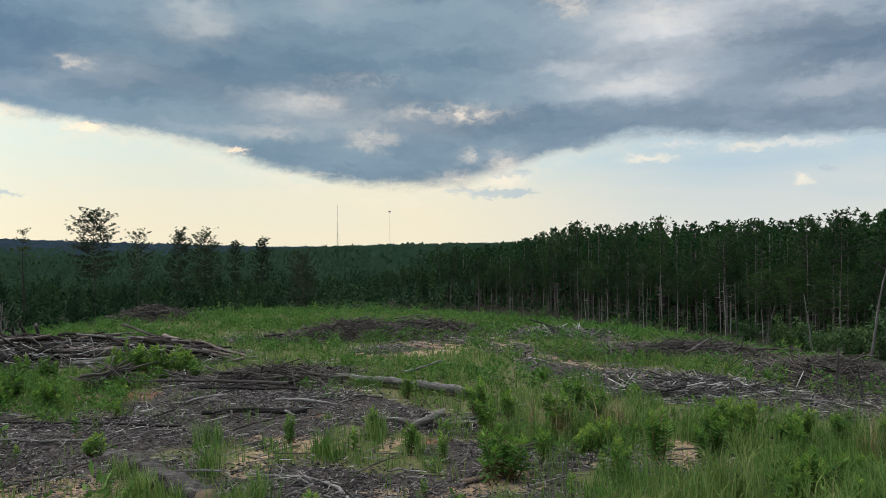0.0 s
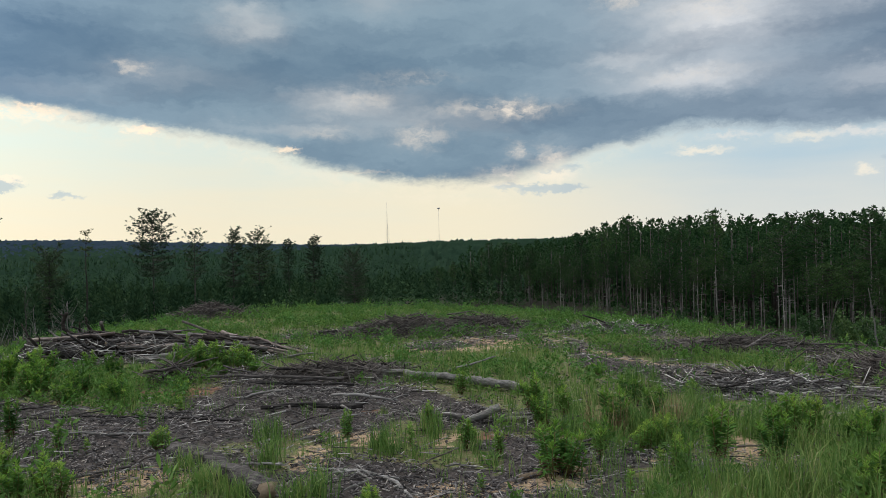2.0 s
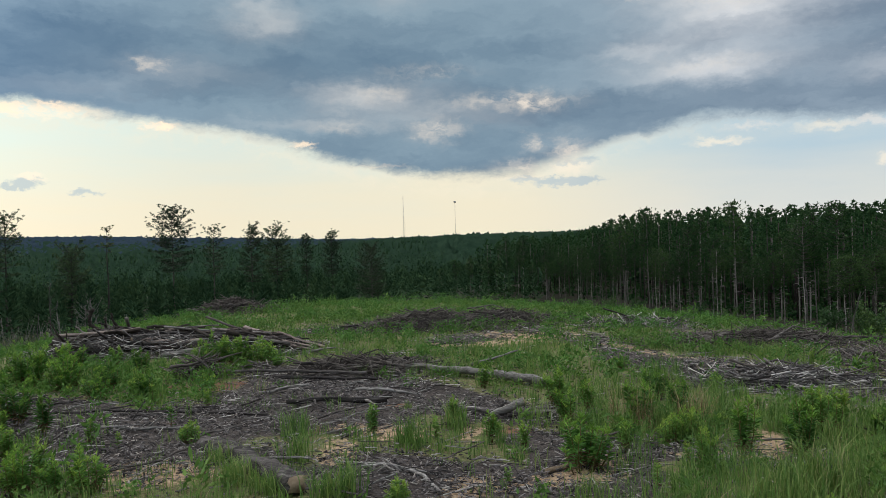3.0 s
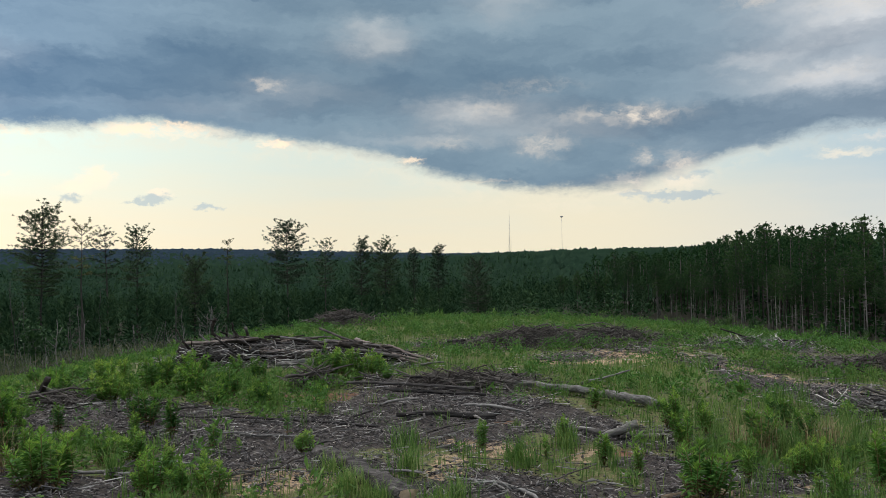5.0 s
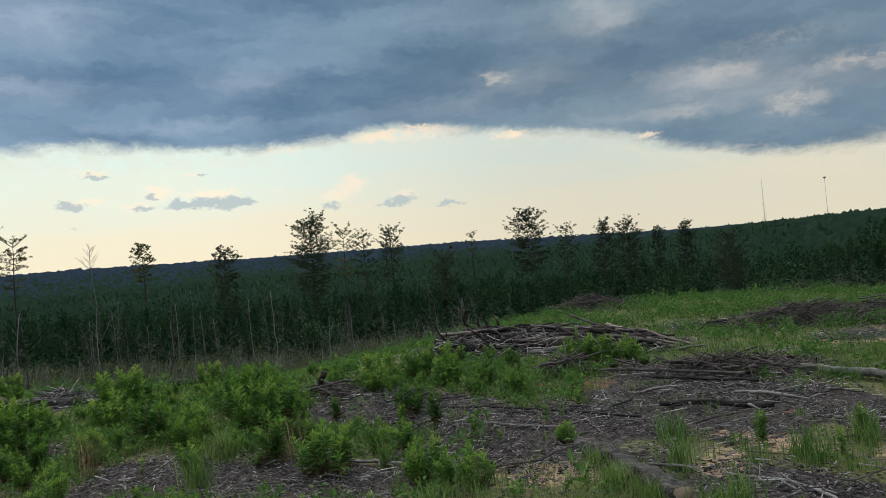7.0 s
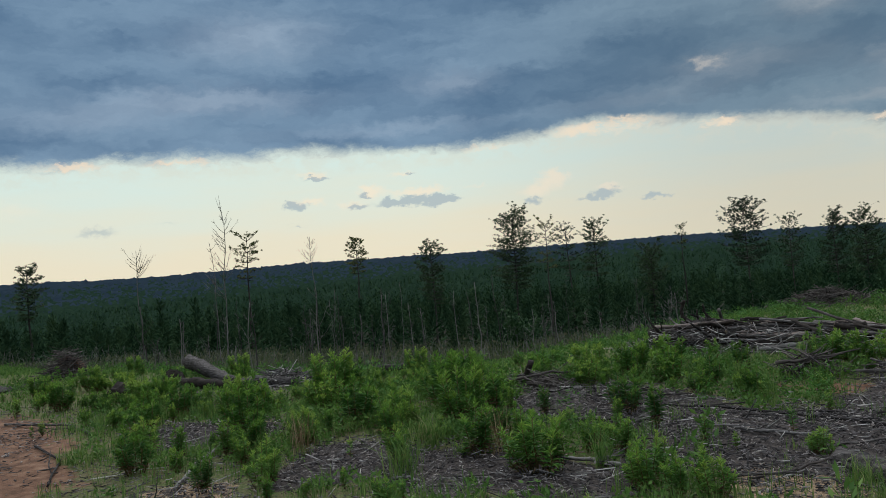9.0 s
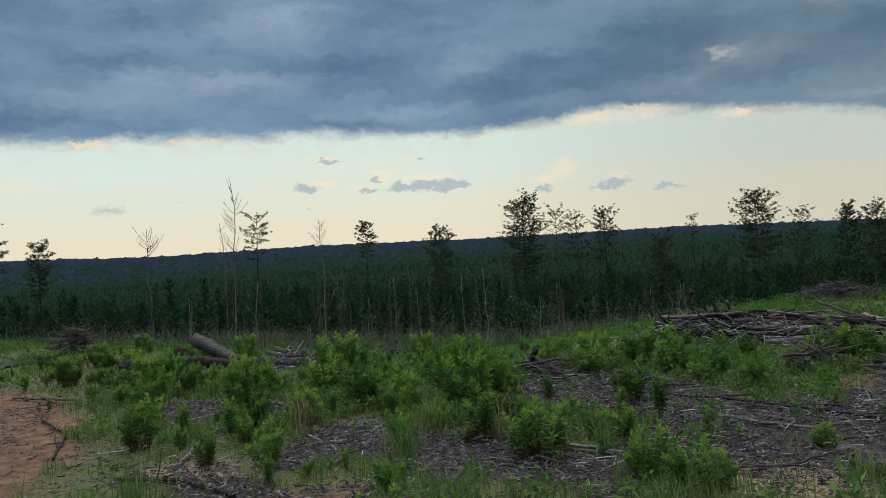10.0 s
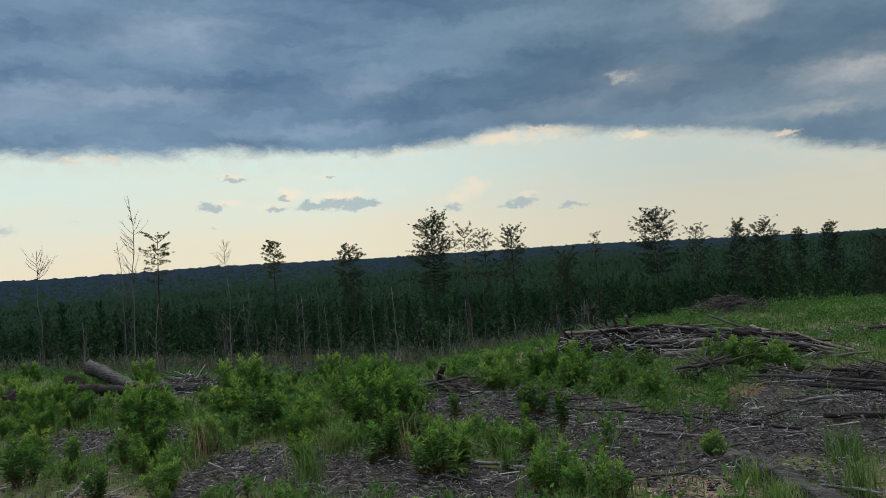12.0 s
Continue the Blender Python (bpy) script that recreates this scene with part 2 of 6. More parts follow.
def material(name, stops, scale=6.0, stretch=(1, 1, 1), rough=0.9, bump=0.3, island=0.0, obj=0.0, leaf=0.0, bump_scale=None, spec=0.2):
    """Noise-driven colour between the stops; island and obj: how far each piece or object shifts along them."""
    m = bpy.data.materials.new(name)
    m.use_nodes = True
    t = m.node_tree
    n, l = t.nodes, t.links
    bsdf, outn = n["Principled BSDF"], n["Material Output"]
    tc, mp = n.new("ShaderNodeTexCoord"), n.new("ShaderNodeMapping")
    mp.inputs["Scale"].default_value = stretch
    l.new(tc.outputs["Object"], mp.inputs[0])
    nz = n.new("ShaderNodeTexNoise")
    nz.inputs["Scale"].default_value, nz.inputs["Detail"].default_value, nz.inputs["Roughness"].default_value = scale, 7, 0.62
    l.new(mp.outputs[0], nz.inputs["Vector"])
    value = nz.outputs[0]

    def shift(src, amount, value):
        s, k = n.new("ShaderNodeMath"), n.new("ShaderNodeMath")
        s.operation, k.operation = "SUBTRACT", "MULTIPLY_ADD"
        l.new(src, s.inputs[0])
        s.inputs[1].default_value = 0.5
        l.new(s.outputs[0], k.inputs[0])
        k.inputs[1].default_value = amount
        l.new(value, k.inputs[2])
        return k.outputs[0]

    if island:
        value = shift(n.new("ShaderNodeNewGeometry").outputs["Random Per Island"], island, value)
    if obj:
        value = shift(n.new("ShaderNodeObjectInfo").outputs["Random"], obj, value)
    rp = n.new("ShaderNodeValToRGB")
    ramp_stops(rp, stops)
    l.new(value, rp.inputs[0])
    l.new(rp.outputs[0], bsdf.inputs["Base Color"])
    bsdf.inputs["Roughness"].default_value = rough
    bsdf.inputs["Specular IOR Level"].default_value = spec
    if bump:
        b = n.new("ShaderNodeBump")
        b.inputs["Strength"].default_value, b.inputs["Distance"].default_value = bump, 0.02
        bn = n.new("ShaderNodeTexNoise")
        bn.inputs["Scale"].default_value, bn.inputs["Detail"].default_value = bump_scale or scale * 3, 5
        l.new(mp.outputs[0], bn.inputs["Vector"])
        l.new(bn.outputs[0], b.inputs["Height"])
        l.new(b.outputs[0], bsdf.inputs["Normal"])
    if leaf:
        tr, mx = n.new("ShaderNodeBsdfTranslucent"), n.new("ShaderNodeMixShader")
        l.new(rp.outputs[0], tr.inputs[0])
        mx.inputs[0].default_value = leaf
        l.new(bsdf.outputs[0], mx.inputs[1])
        l.new(tr.outputs[0], mx.inputs[2])
        l.new(mx.outputs[0], outn.inputs[0])
    return m


M_WEED = material("weed_leaf", [(0.2, (0.036, 0.102, 0.018)), (0.5, (0.074, 0.184, 0.030)), (0.8, (0.150, 0.275, 0.048))], 3, rough=0.6, bump=0, island=0.3, obj=0.5, leaf=0.22)
M_WEED_TIP = material("weed_tip_leaf", [(0.2, (0.085, 0.190, 0.026)), (0.5, (0.165, 0.310, 0.045)), (0.8, (0.30, 0.42, 0.075))], 3, rough=0.55, bump=0, island=0.3, obj=0.5, leaf=0.4)
M_WEED_FAR = material("weed_leaf_far", [(0.2, (0.045, 0.100, 0.020)), (0.5, (0.078, 0.162, 0.032)), (0.8, (0.135, 0.225, 0.046))], 0.4, rough=0.7, bump=0, island=0.5, leaf=0.3)
M_STEM = material("weed_stem", [(0.3, (0.09, 0.05, 0.025)), (0.7, (0.13, 0.13, 0.04))], 8, rough=0.8, bump=0)
M_GRASS = material("grass_blade", [(0.15, (0.052, 0.112, 0.024)), (0.5, (0.10, 0.19, 0.04)), (0.8, (0.19, 0.255, 0.07)), (0.95, (0.31, 0.27, 0.14))], 0.5, rough=0.65, bump=0, island=0.6, leaf=0.35)
M_DEAD_LEAF = material("dead_leaf", [(0.2, (0.06, 0.035, 0.02)), (0.5, (0.13, 0.085, 0.045)), (0.8, (0.22, 0.16, 0.09))], 2, rough=0.8, bump=0, island=0.6, leaf=0.15)
M_STRAW = material("dry_grass", [(0.2, (0.12, 0.085, 0.042)), (0.5, (0.21, 0.16, 0.08)), (0.8, (0.32, 0.27, 0.15))], 2, rough=0.8, bump=0, island=0.6, leaf=0.2)
M_STICK = material("grey_slash", [(0.1, (0.022, 0.020, 0.020)), (0.45, (0.080, 0.074, 0.073)), (0.7, (0.20, 0.188, 0.182)), (0.92, (0.50, 0.475, 0.44))], 4, rough=0.92, bump=0.2, island=0.75)
M_CHIP = material("bark_chip", [(0.1, (0.020, 0.018, 0.018)), (0.48, (0.080, 0.071, 0.071)), (0.74, (0.185, 0.168, 0.165)), (1.0, (0.38, 0.34, 0.30))], 6, rough=0.95, bump=0.3, island=0.8)
M_TWIG = material("dead_twig", [(0.2, (0.027, 0.023, 0.021)), (0.55, (0.068, 0.058, 0.053)), (0.9, (0.17, 0.155, 0.14))], 3, rough=0.95, bump=0, island=0.6)
M_LOG = material("weathered_log", [(0.30, (0.014, 0.012, 0.012)), (0.45, (0.050, 0.044, 0.041)), (0.60, (0.100, 0.090, 0.085)), (0.80, (0.24, 0.222, 0.205))], 30, (0.10, 0.7, 1.1), rough=0.92, bump=1.0, obj=0.35)
M_BROWN_LOG = material("peeled_brown_log", [(0.30, (0.022, 0.017, 0.015)), (0.45, (0.080, 0.062, 0.055)), (0.60, (0.17, 0.135, 0.118)), (0.8, (0.34, 0.285, 0.25))], 30, (0.10, 0.7, 1.1), rough=0.9, bump=1.0, obj=0.35)
M_PALE = material("bleached_wood", [(0.25, (0.07, 0.063, 0.058)), (0.48, (0.17, 0.16, 0.15)), (0.75, (0.32, 0.305, 0.29))], 30, (0.08, 0.6, 1.1), rough=0.85, bump=1.0, obj=0.2)
M_CUT = material("sawn_end", [(0.3, (0.14, 0.10, 0.065)), (0.6, (0.26, 0.20, 0.14)), (0.85, (0.38, 0.31, 0.23))], 14, rough=0.9, bump=0.4)
M_CHAR = material("charred_wood", [(0.3, (0.014, 0.012, 0.011)), (0.6, (0.04, 0.032, 0.027)), (0.85, (0.11, 0.08, 0.06))], 24, (0.3, 0.7, 1), rough=0.95, bump=1.0)
M_RED = material("red_root_soil", [(0.3, (0.05, 0.028, 0.018)), (0.6, (0.12, 0.062, 0.036)), (0.85, (0.20, 0.115, 0.068))], 8, rough=1, bump=0.8)
M_TRUNK = material("pine_bark", [(0.25, (0.045, 0.040, 0.038)), (0.5, (0.14, 0.127, 0.119)), (0.75, (0.34, 0.315, 0.295))], 3, (1, 1, 0.3), rough=0.95, bump=0.6, obj=0.45)
M_OLD_BARK = material("old_pine_bark", [(0.25, (0.022, 0.019, 0.017)), (0.5, (0.055, 0.047, 0.042)), (0.75, (0.11, 0.098, 0.088))], 3, (1, 1, 0.3), rough=0.95, bump=0.6, obj=0.3)
M_SNAG = material("dead_bark", [(0.25, (0.038, 0.035, 0.033)), (0.5, (0.088, 0.082, 0.078)), (0.75, (0.165, 0.157, 0.148))], 3, (1, 1, 0.3), rough=0.95, bump=0.4, obj=0.5)
M_NEEDLE = material("pine_needles", [(0.2, (0.016, 0.042, 0.018)), (0.5, (0.034, 0.078, 0.028)), (0.8, (0.072, 0.125, 0.042))], 0.7, rough=0.9, bump=0, island=0.35, obj=0.35, leaf=0.2, spec=0.05)
M_NEEDLE_DARK = material("old_pine_needles", [(0.2, (0.017, 0.036, 0.018)), (0.5, (0.034, 0.064, 0.028)), (0.8, (0.068, 0.104, 0.042))], 0.7, rough=0.7, bump=0, island=0.35, obj=0.35, leaf=0.15)
M_YOUNG = material("young_pine_needles", [(0.25, (0.013, 0.031, 0.017)), (0.5, (0.030, 0.061, 0.030)), (0.75, (0.060, 0.102, 0.044))], 0.16, rough=1.0, bump=0, island=0.3, leaf=0.12, spec=0.0)
M_SHRUB = material("shrub_leaf", [(0.2, (0.02, 0.05, 0.018)), (0.5, (0.04, 0.09, 0.028)), (0.8, (0.08, 0.135, 0.04))], 1, rough=0.65, bump=0, island=0.4, obj=0.5, leaf=0.25)
M_BRAMBLE = material("bramble_leaf", [(0.2, (0.036, 0.058, 0.026)), (0.5, (0.072, 0.095, 0.046)), (0.8, (0.13, 0.13, 0.075))], 0.4, rough=0.9, bump=0, island=0.5, leaf=0.3, spec=0.05)
M_THIN_LEAF = material("sparse_leaf", [(0.2, (0.05, 0.07, 0.02)), (0.5, (0.09, 0.11, 0.035)), (0.8, (0.15, 0.15, 0.05))], 1, rough=0.65, bump=0, island=0.5, obj=0.5, leaf=0.3)
# ridge canopy: distance haze is put into its colour as blue
M_HAZY_WOODS = material("far_woods", [(0.25, (0.014, 0.024, 0.036)), (0.5, (0.021, 0.033, 0.047)), (0.8, (0.030, 0.044, 0.058))], 0.02, rough=1.0, bump=0, spec=0.0)
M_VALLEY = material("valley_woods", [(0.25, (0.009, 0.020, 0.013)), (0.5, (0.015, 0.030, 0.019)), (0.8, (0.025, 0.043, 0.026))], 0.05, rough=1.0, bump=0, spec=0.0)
M_STEEL = material("tower_steel", [(0.3, (0.30, 0.29, 0.29)), (0.7, (0.45, 0.43, 0.42))], 0.2, rough=0.5, bump=0)


def ground_material():
    m = bpy.data.materials.new("clearcut_soil")
    m.use_nodes = True
    n, l = m.node_tree.nodes, m.node_tree.links
    bsdf = n["Principled BSDF"]
    tc = n.new("ShaderNodeTexCoord")

    def nz(scale, detail=7, rough=0.65):
        k = n.new("ShaderNodeTexNoise")
        k.inputs["Scale"].default_value, k.inputs["Detail"].default_value, k.inputs["Roughness"].default_value = scale, detail, rough
        l.new(tc.outputs["Object"], k.inputs["Vector"])
        return k.outputs[0]

    def ramp(src, stops):
        r = n.new("ShaderNodeValToRGB")
        ramp_stops(r, stops)
        l.new(src, r.inputs[0])
        return r.outputs[0]

    def mask(attr, src, gain):
        at, k, s = n.new("ShaderNodeAttribute"), n.new("ShaderNodeMath"), n.new("ShaderNodeMapRange")
        at.attribute_name = attr
        k.operation = "MULTIPLY_ADD"
        l.new(src, k.inputs[0])
        k.inputs[1].default_value = gain
        l.new(at.outputs["Fac"], k.inputs[2])
        l.new(k.outputs[0], s.inputs[0])
        s.inputs[1].default_value, s.inputs[2].default_value = 0.42 + gain / 2, 0.58 + gain / 2
        return s.outputs[0]

    def mix(f, a, b):
        k = n.new("ShaderNodeMix")
        k.data_type = "RGBA"
        l.new(f, k.inputs[0])
        l.new(a, k.inputs[6])
        l.new(b, k.inputs[7])
        return k.outputs[2]

    fine, mid, big = nz(22), nz(3.2), nz(0.7)
    turf = mix(ramp(nz(9, 8, 0.7), [(0.35, (0, 0, 0)), (0.65, (1, 1, 1))]), ramp(fine, [(0.3, (0.055, 0.043, 0.028)), (0.5, (0.13, 0.10, 0.06)), (0.7, (0.22, 0.175, 0.10))]), ramp(fine, [(0.3, (0.05, 0.075, 0.022)), (0.5, (0.09, 0.13, 0.04)), (0.7, (0.14, 0.18, 0.06))]))
    litter = ramp(fine, [(0.28, (0.026, 0.022, 0.020)), (0.5, (0.064, 0.054, 0.050)), (0.66, (0.115, 0.098, 0.088)), (0.8, (0.23, 0.19, 0.15))])
    sand = ramp(fine, [(0.3, (0.17, 0.115, 0.07)), (0.5, (0.33, 0.235, 0.15)), (0.7, (0.46, 0.35, 0.24))])
    clay = ramp(mid, [(0.3, (0.070, 0.042, 0.029)), (0.5, (0.165, 0.092, 0.058)), (0.7, (0.27, 0.165, 0.108))])
    col = mix(mask("litter", mid, 0.5), turf, litter)
    rough_mid = nz(7.0, 9, 0.75)
    col = mix(mask("sand", rough_mid, 2.6), col, sand)
    col = mix(mask("clay", nz(2.6, 9, 0.78), 2.2), col, clay)
    # needle litter under the trees, its colour darkened to hold their shade
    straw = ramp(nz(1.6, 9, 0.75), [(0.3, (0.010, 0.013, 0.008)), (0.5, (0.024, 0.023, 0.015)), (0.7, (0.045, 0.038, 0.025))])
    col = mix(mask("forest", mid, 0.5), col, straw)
    l.new(col, bsdf.inputs["Base Color"])
    bsdf.inputs["Roughness"].default_value = 0.97
    bsdf.inputs["Specular IOR Level"].default_value = 0.1
    b = n.new("ShaderNodeBump")
    b.inputs["Strength"].default_value, b.inputs["Distance"].default_value = 0.9, 0.04
    l.new(fine, b.inputs["Height"])
    l.new(b.outputs[0], bsdf.inputs["Normal"])
    return m


M_GROUND = ground_material()


# ---- mesh helpers ----
def mesh_of(name, verts, faces, mats, index=None, smooth=False):
    """verts: (n, 3); faces: arrays (m, k), one for each k; index: material slots, one array a face array."""
    me = bpy.data.meshes.new(name)
    verts = np.asarray(verts, np.float32)
    faces = [np.asarray(f, np.int32) for f in faces if len(f)]
    me.vertices.add(len(verts))
    me.vertices.foreach_set("co", verts.ravel())
    loops = np.concatenate([f.ravel() for f in faces])
    sizes = np.concatenate([np.full(len(f), f.shape[1], np.int32) for f in faces])
    me.loops.add(len(loops))
    me.loops.foreach_set("vertex_index", loops)
    me.polygons.add(len(sizes))
    me.polygons.foreach_set("loop_start", np.r_[0, np.cumsum(sizes)[:-1]].astype(np.int32))
    for m in mats:
        me.materials.append(m)
    if index is not None:
        me.polygons.foreach_set("material_index", np.concatenate([np.asarray(i, np.int32) for i in index]))
    if smooth:
        me.polygons.foreach_set("use_smooth", np.ones(len(sizes), bool))
    me.update(calc_edges=True)
    return me


def part_mesh(name, me, parent, label="", kind=""):
    ob = new(name, me)
    ob.parent = parent
    return tagged(ob, label=label, kind=kind)


def thing(name, label, category, m=None, group="", kind="", me=None):
    ob = tagged(new(name, me), label, category, group, kind)
    if m is not None:
        ob.matrix_basis = m
    return ob


class Geo:
    """Gathers pieces of geometry into one mesh."""

    def __init__(self):
        self.v, self.f, self.i, self.n = [], {}, {}, 0

    def add(self, verts, faces, slot=0):
        verts = np.asarray(verts, float).reshape(-1, 3)
        for f in faces:
            f = np.asarray(f, int)
            if len(f):
                self.f.setdefault(f.shape[1], []).append(f + self.n)
                self.i.setdefault(f.shape[1], []).append(np.full(len(f), slot))
        self.v.append(verts)
        self.n += len(verts)

    def mesh(self, name, mats, smooth=False):
        ks = sorted(self.f)
        return mesh_of(name, np.concatenate(self.v), [np.concatenate(self.f[k]) for k in ks], mats, [np.concatenate(self.i[k]) for k in ks], smooth)


def unit(v):
    v = np.asarray(v, float)
    return v / np.maximum(np.linalg.norm(v, axis=-1, keepdims=True), 1e-9)


def tube(points, radii, sides=7, rng=None, rough=0.0):
    """A tapering limb along points, with closed ends; rough: how uneven its skin is."""
    p = np.asarray(points, float)
    d = unit(np.gradient(p, axis=0))
    ref = np.array([0.31, 0.22, 0.93]) if abs(d[0][2]) < 0.85 else np.array([0.95, 0.3, 0.05])
    u = unit(np.cross(d, ref))
    w = np.cross(d, u)
    a = np.linspace(0, 2 * np.pi, sides, endpoint=False)
    r = np.asarray(radii, float)[:, None] * np.ones(sides)
    if rng is not None and rough:
        r = r * (1 + rough * rng.normal(size=(1, sides)) * 0.6 + rough * rng.normal(size=r.shape) * 0.5)
    ring = p[:, None] + r[..., None] * (np.cos(a)[None, :, None] * u[:, None] + np.sin(a)[None, :, None] * w[:, None])
    n = len(p)
    verts = ring.reshape(-1, 3)
    i, j = np.meshgrid(np.arange(n - 1), np.arange(sides), indexing="ij")
    k = (j + 1) % sides
    quads = np.stack([i * sides + j, i * sides + k, (i + 1) * sides + k, (i + 1) * sides + j], -1).reshape(-1, 4)
    caps = [np.arange(sides)[::-1][None], ((n - 1) * sides + np.arange(sides))[None]]
    return verts, quads, caps


def add_tube(g, points, radii, sides=7, rng=None, rough=0.0, slot=0, cap=None):
    v, q, caps = tube(points, radii, sides, rng, rough)
    base = g.n
    g.add(v, [q], slot)
    for c in caps:
        g.f.setdefault(c.shape[1], []).append(c + base)
        g.i.setdefault(c.shape[1], []).append(np.full(1, slot if cap is None else cap))


def diamonds(base, way, side, length, width, fold=0.0):
    """Leaves: four corners each, two triangles, folded along the middle."""
    n = len(base)
    up = np.cross(side, way)
    mid = base + way * (length * 0.45)[:, None] + up * (length * fold)[:, None]
    tip = base + way * length[:, None] - up * (length * fold * 0.6)[:, None]
    s = side * (width / 2)[:, None]
    v = np.stack([base, mid - s, tip, mid + s], 1).reshape(-1, 3)
    k = np.arange(n)[:, None] * 4
    return v, np.concatenate([k + [0, 1, 2], k + [0, 2, 3]])


def prisms(mid, way, length, radius, flat=1.0):
    """Straight sticks: three-sided, six corners each; flat: thickness against width."""
    n = len(mid)
    up = np.tile([0.0, 0.0, 1.0], (n, 1))
    s = unit(np.cross(way, up))
    u = np.cross(s, way)
    a, b = mid - way * (length / 2)[:, None], mid + way * (length / 2)[:, None]
    out = []
    for end, k in ((a, 1.0), (b, 0.7)):
        for c, h in ((-0.9, -0.5), (0.9, -0.5), (0.1, 1.0)):
            out.append(end + s * (radius * c * k)[:, None] + u * (radius * h * k * flat)[:, None])
    v = np.stack(out, 1).reshape(-1, 3)
    i = np.arange(n)[:, None] * 6
    q = np.concatenate([i + [0, 1, 4, 3], i + [1, 2, 5, 4], i + [2, 0, 3, 5]])
    t = np.concatenate([i + [0, 2, 1], i + [3, 4, 5]])
    return v, q, t


# ---- the lie of the land ----
BROW = np.array([(60, -40), (20, 2), (8.0, 12.0), (7.4, 17.0), (5.2, 21.0), (2.2, 26.2), (-1.9, 29.5), (-6.9, 29.8), (-10.4, 27.8), (-12.0, 23.0), (-12.4, 17.6), (-12.9, 13.6), (-14.8, 11.9), (-18.5, 11.0), (-29, 8.6), (-60, 4.0), (-90, -60)], float)


def brow_distance(x, y):
    """Metres outside the edge of the flat hilltop; negative inside."""
    x, y = np.asarray(x, float), np.asarray(y, float)
    best, inside = np.full(x.shape, 1e9), np.zeros(x.shape, bool)
    for (ax, ay), (bx, by) in zip(BROW, np.roll(BROW, -1, 0)):
        t = np.clip(((x - ax) * (bx - ax) + (y - ay) * (by - ay)) / ((bx - ax) ** 2 + (by - ay) ** 2), 0, 1)
        best = np.minimum(best, np.hypot(x - ax - t * (bx - ax), y - ay - t * (by - ay)))
        if ay != by:
            inside ^= ((ay > y) != (by > y)) & (x < (bx - ax) * (y - ay) / (by - ay) + ax)
    return np.where(inside, -best, best)


def ridge_height(az):
    """Height of the distant skyline's ground, by bearing in degrees left of +y."""
    return np.interp(az, [-180, -60, -10, 4, 12, 24, 31, 45, 57, 69, 80, 100, 180], [30, 20, 4, 9, 12, 33, 45, 53, 69, 74, 92, 92, 30])


def ease(x, lo, hi):
    t = np.clip((x - lo) / (hi - lo), 0, 1)
    return t * t * (3 - 2 * t)


def wave(x, y, s, k):
    """Cheap smooth unevenness, -1 to 1."""
    return (np.sin(x * s + 1.3 * k) * np.cos(y * s * 1.13 - 0.7 * k) + np.sin((x * 0.62 + y * 0.81) * s * 1.9 + k) * 0.5 + np.cos((x * -0.77 + y * 0.6) * s * 3.7 + 2 * k) * 0.25) / 1.5


def land(x, y):
    x, y = np.asarray(x, float), np.asarray(y, float)
    s, r = brow_distance(x, y), np.hypot(x, y)
    az = np.degrees(np.arctan2(-x, y))
    out = np.maximum(s + 1.5, 0)
    z = -10.0 * (1 - np.exp(-(out**2 / (out + 2.5)) / 45))
    valley = ease(az, -14, 8)
    z = z - valley * 5.0 * ease(r, 130, 260)
    z = z + (1 - valley) * 7.0 * ease(r, 100, 260)
    swell = valley * (1 - 0.85 * ease(az, 50, 72))
    dip = 8.0 * ease(az, 5, 20)
    z = z + ease(r, 300, 900) * (12.0 - dip) * swell + ease(r, 900, 2700) * (ridge_height(az) - valley * 7 + dip * swell)
    z = z + wave(x, y, 0.35, 1) * 0.06 + wave(x, y, 1.3, 2) * 0.035
    return z + wave(x, y, 0.02, 3) * 1.2 * ease(r, 90, 300)


def capsule(x, y, ax, ay, bx, by, r, lo=0.55, hi=1.25):
    t = np.clip(((x - ax) * (bx - ax) + (y - ay) * (by - ay)) / max((bx - ax) ** 2 + (by - ay) ** 2, 1e-9), 0, 1)
    return 1 - ease(np.hypot(x - ax - t * (bx - ax), y - ay - t * (by - ay)) / r, lo, hi)


def wander(x, y):
    """Shifts places a little, so that patches have uneven edges."""
    return x + 0.35 * wave(x, y, 1.9, 11) + 0.16 * wave(x, y, 5.3, 12), y + 0.35 * wave(x, y, 2.1, 13) + 0.16 * wave(x, y, 5.9, 14)


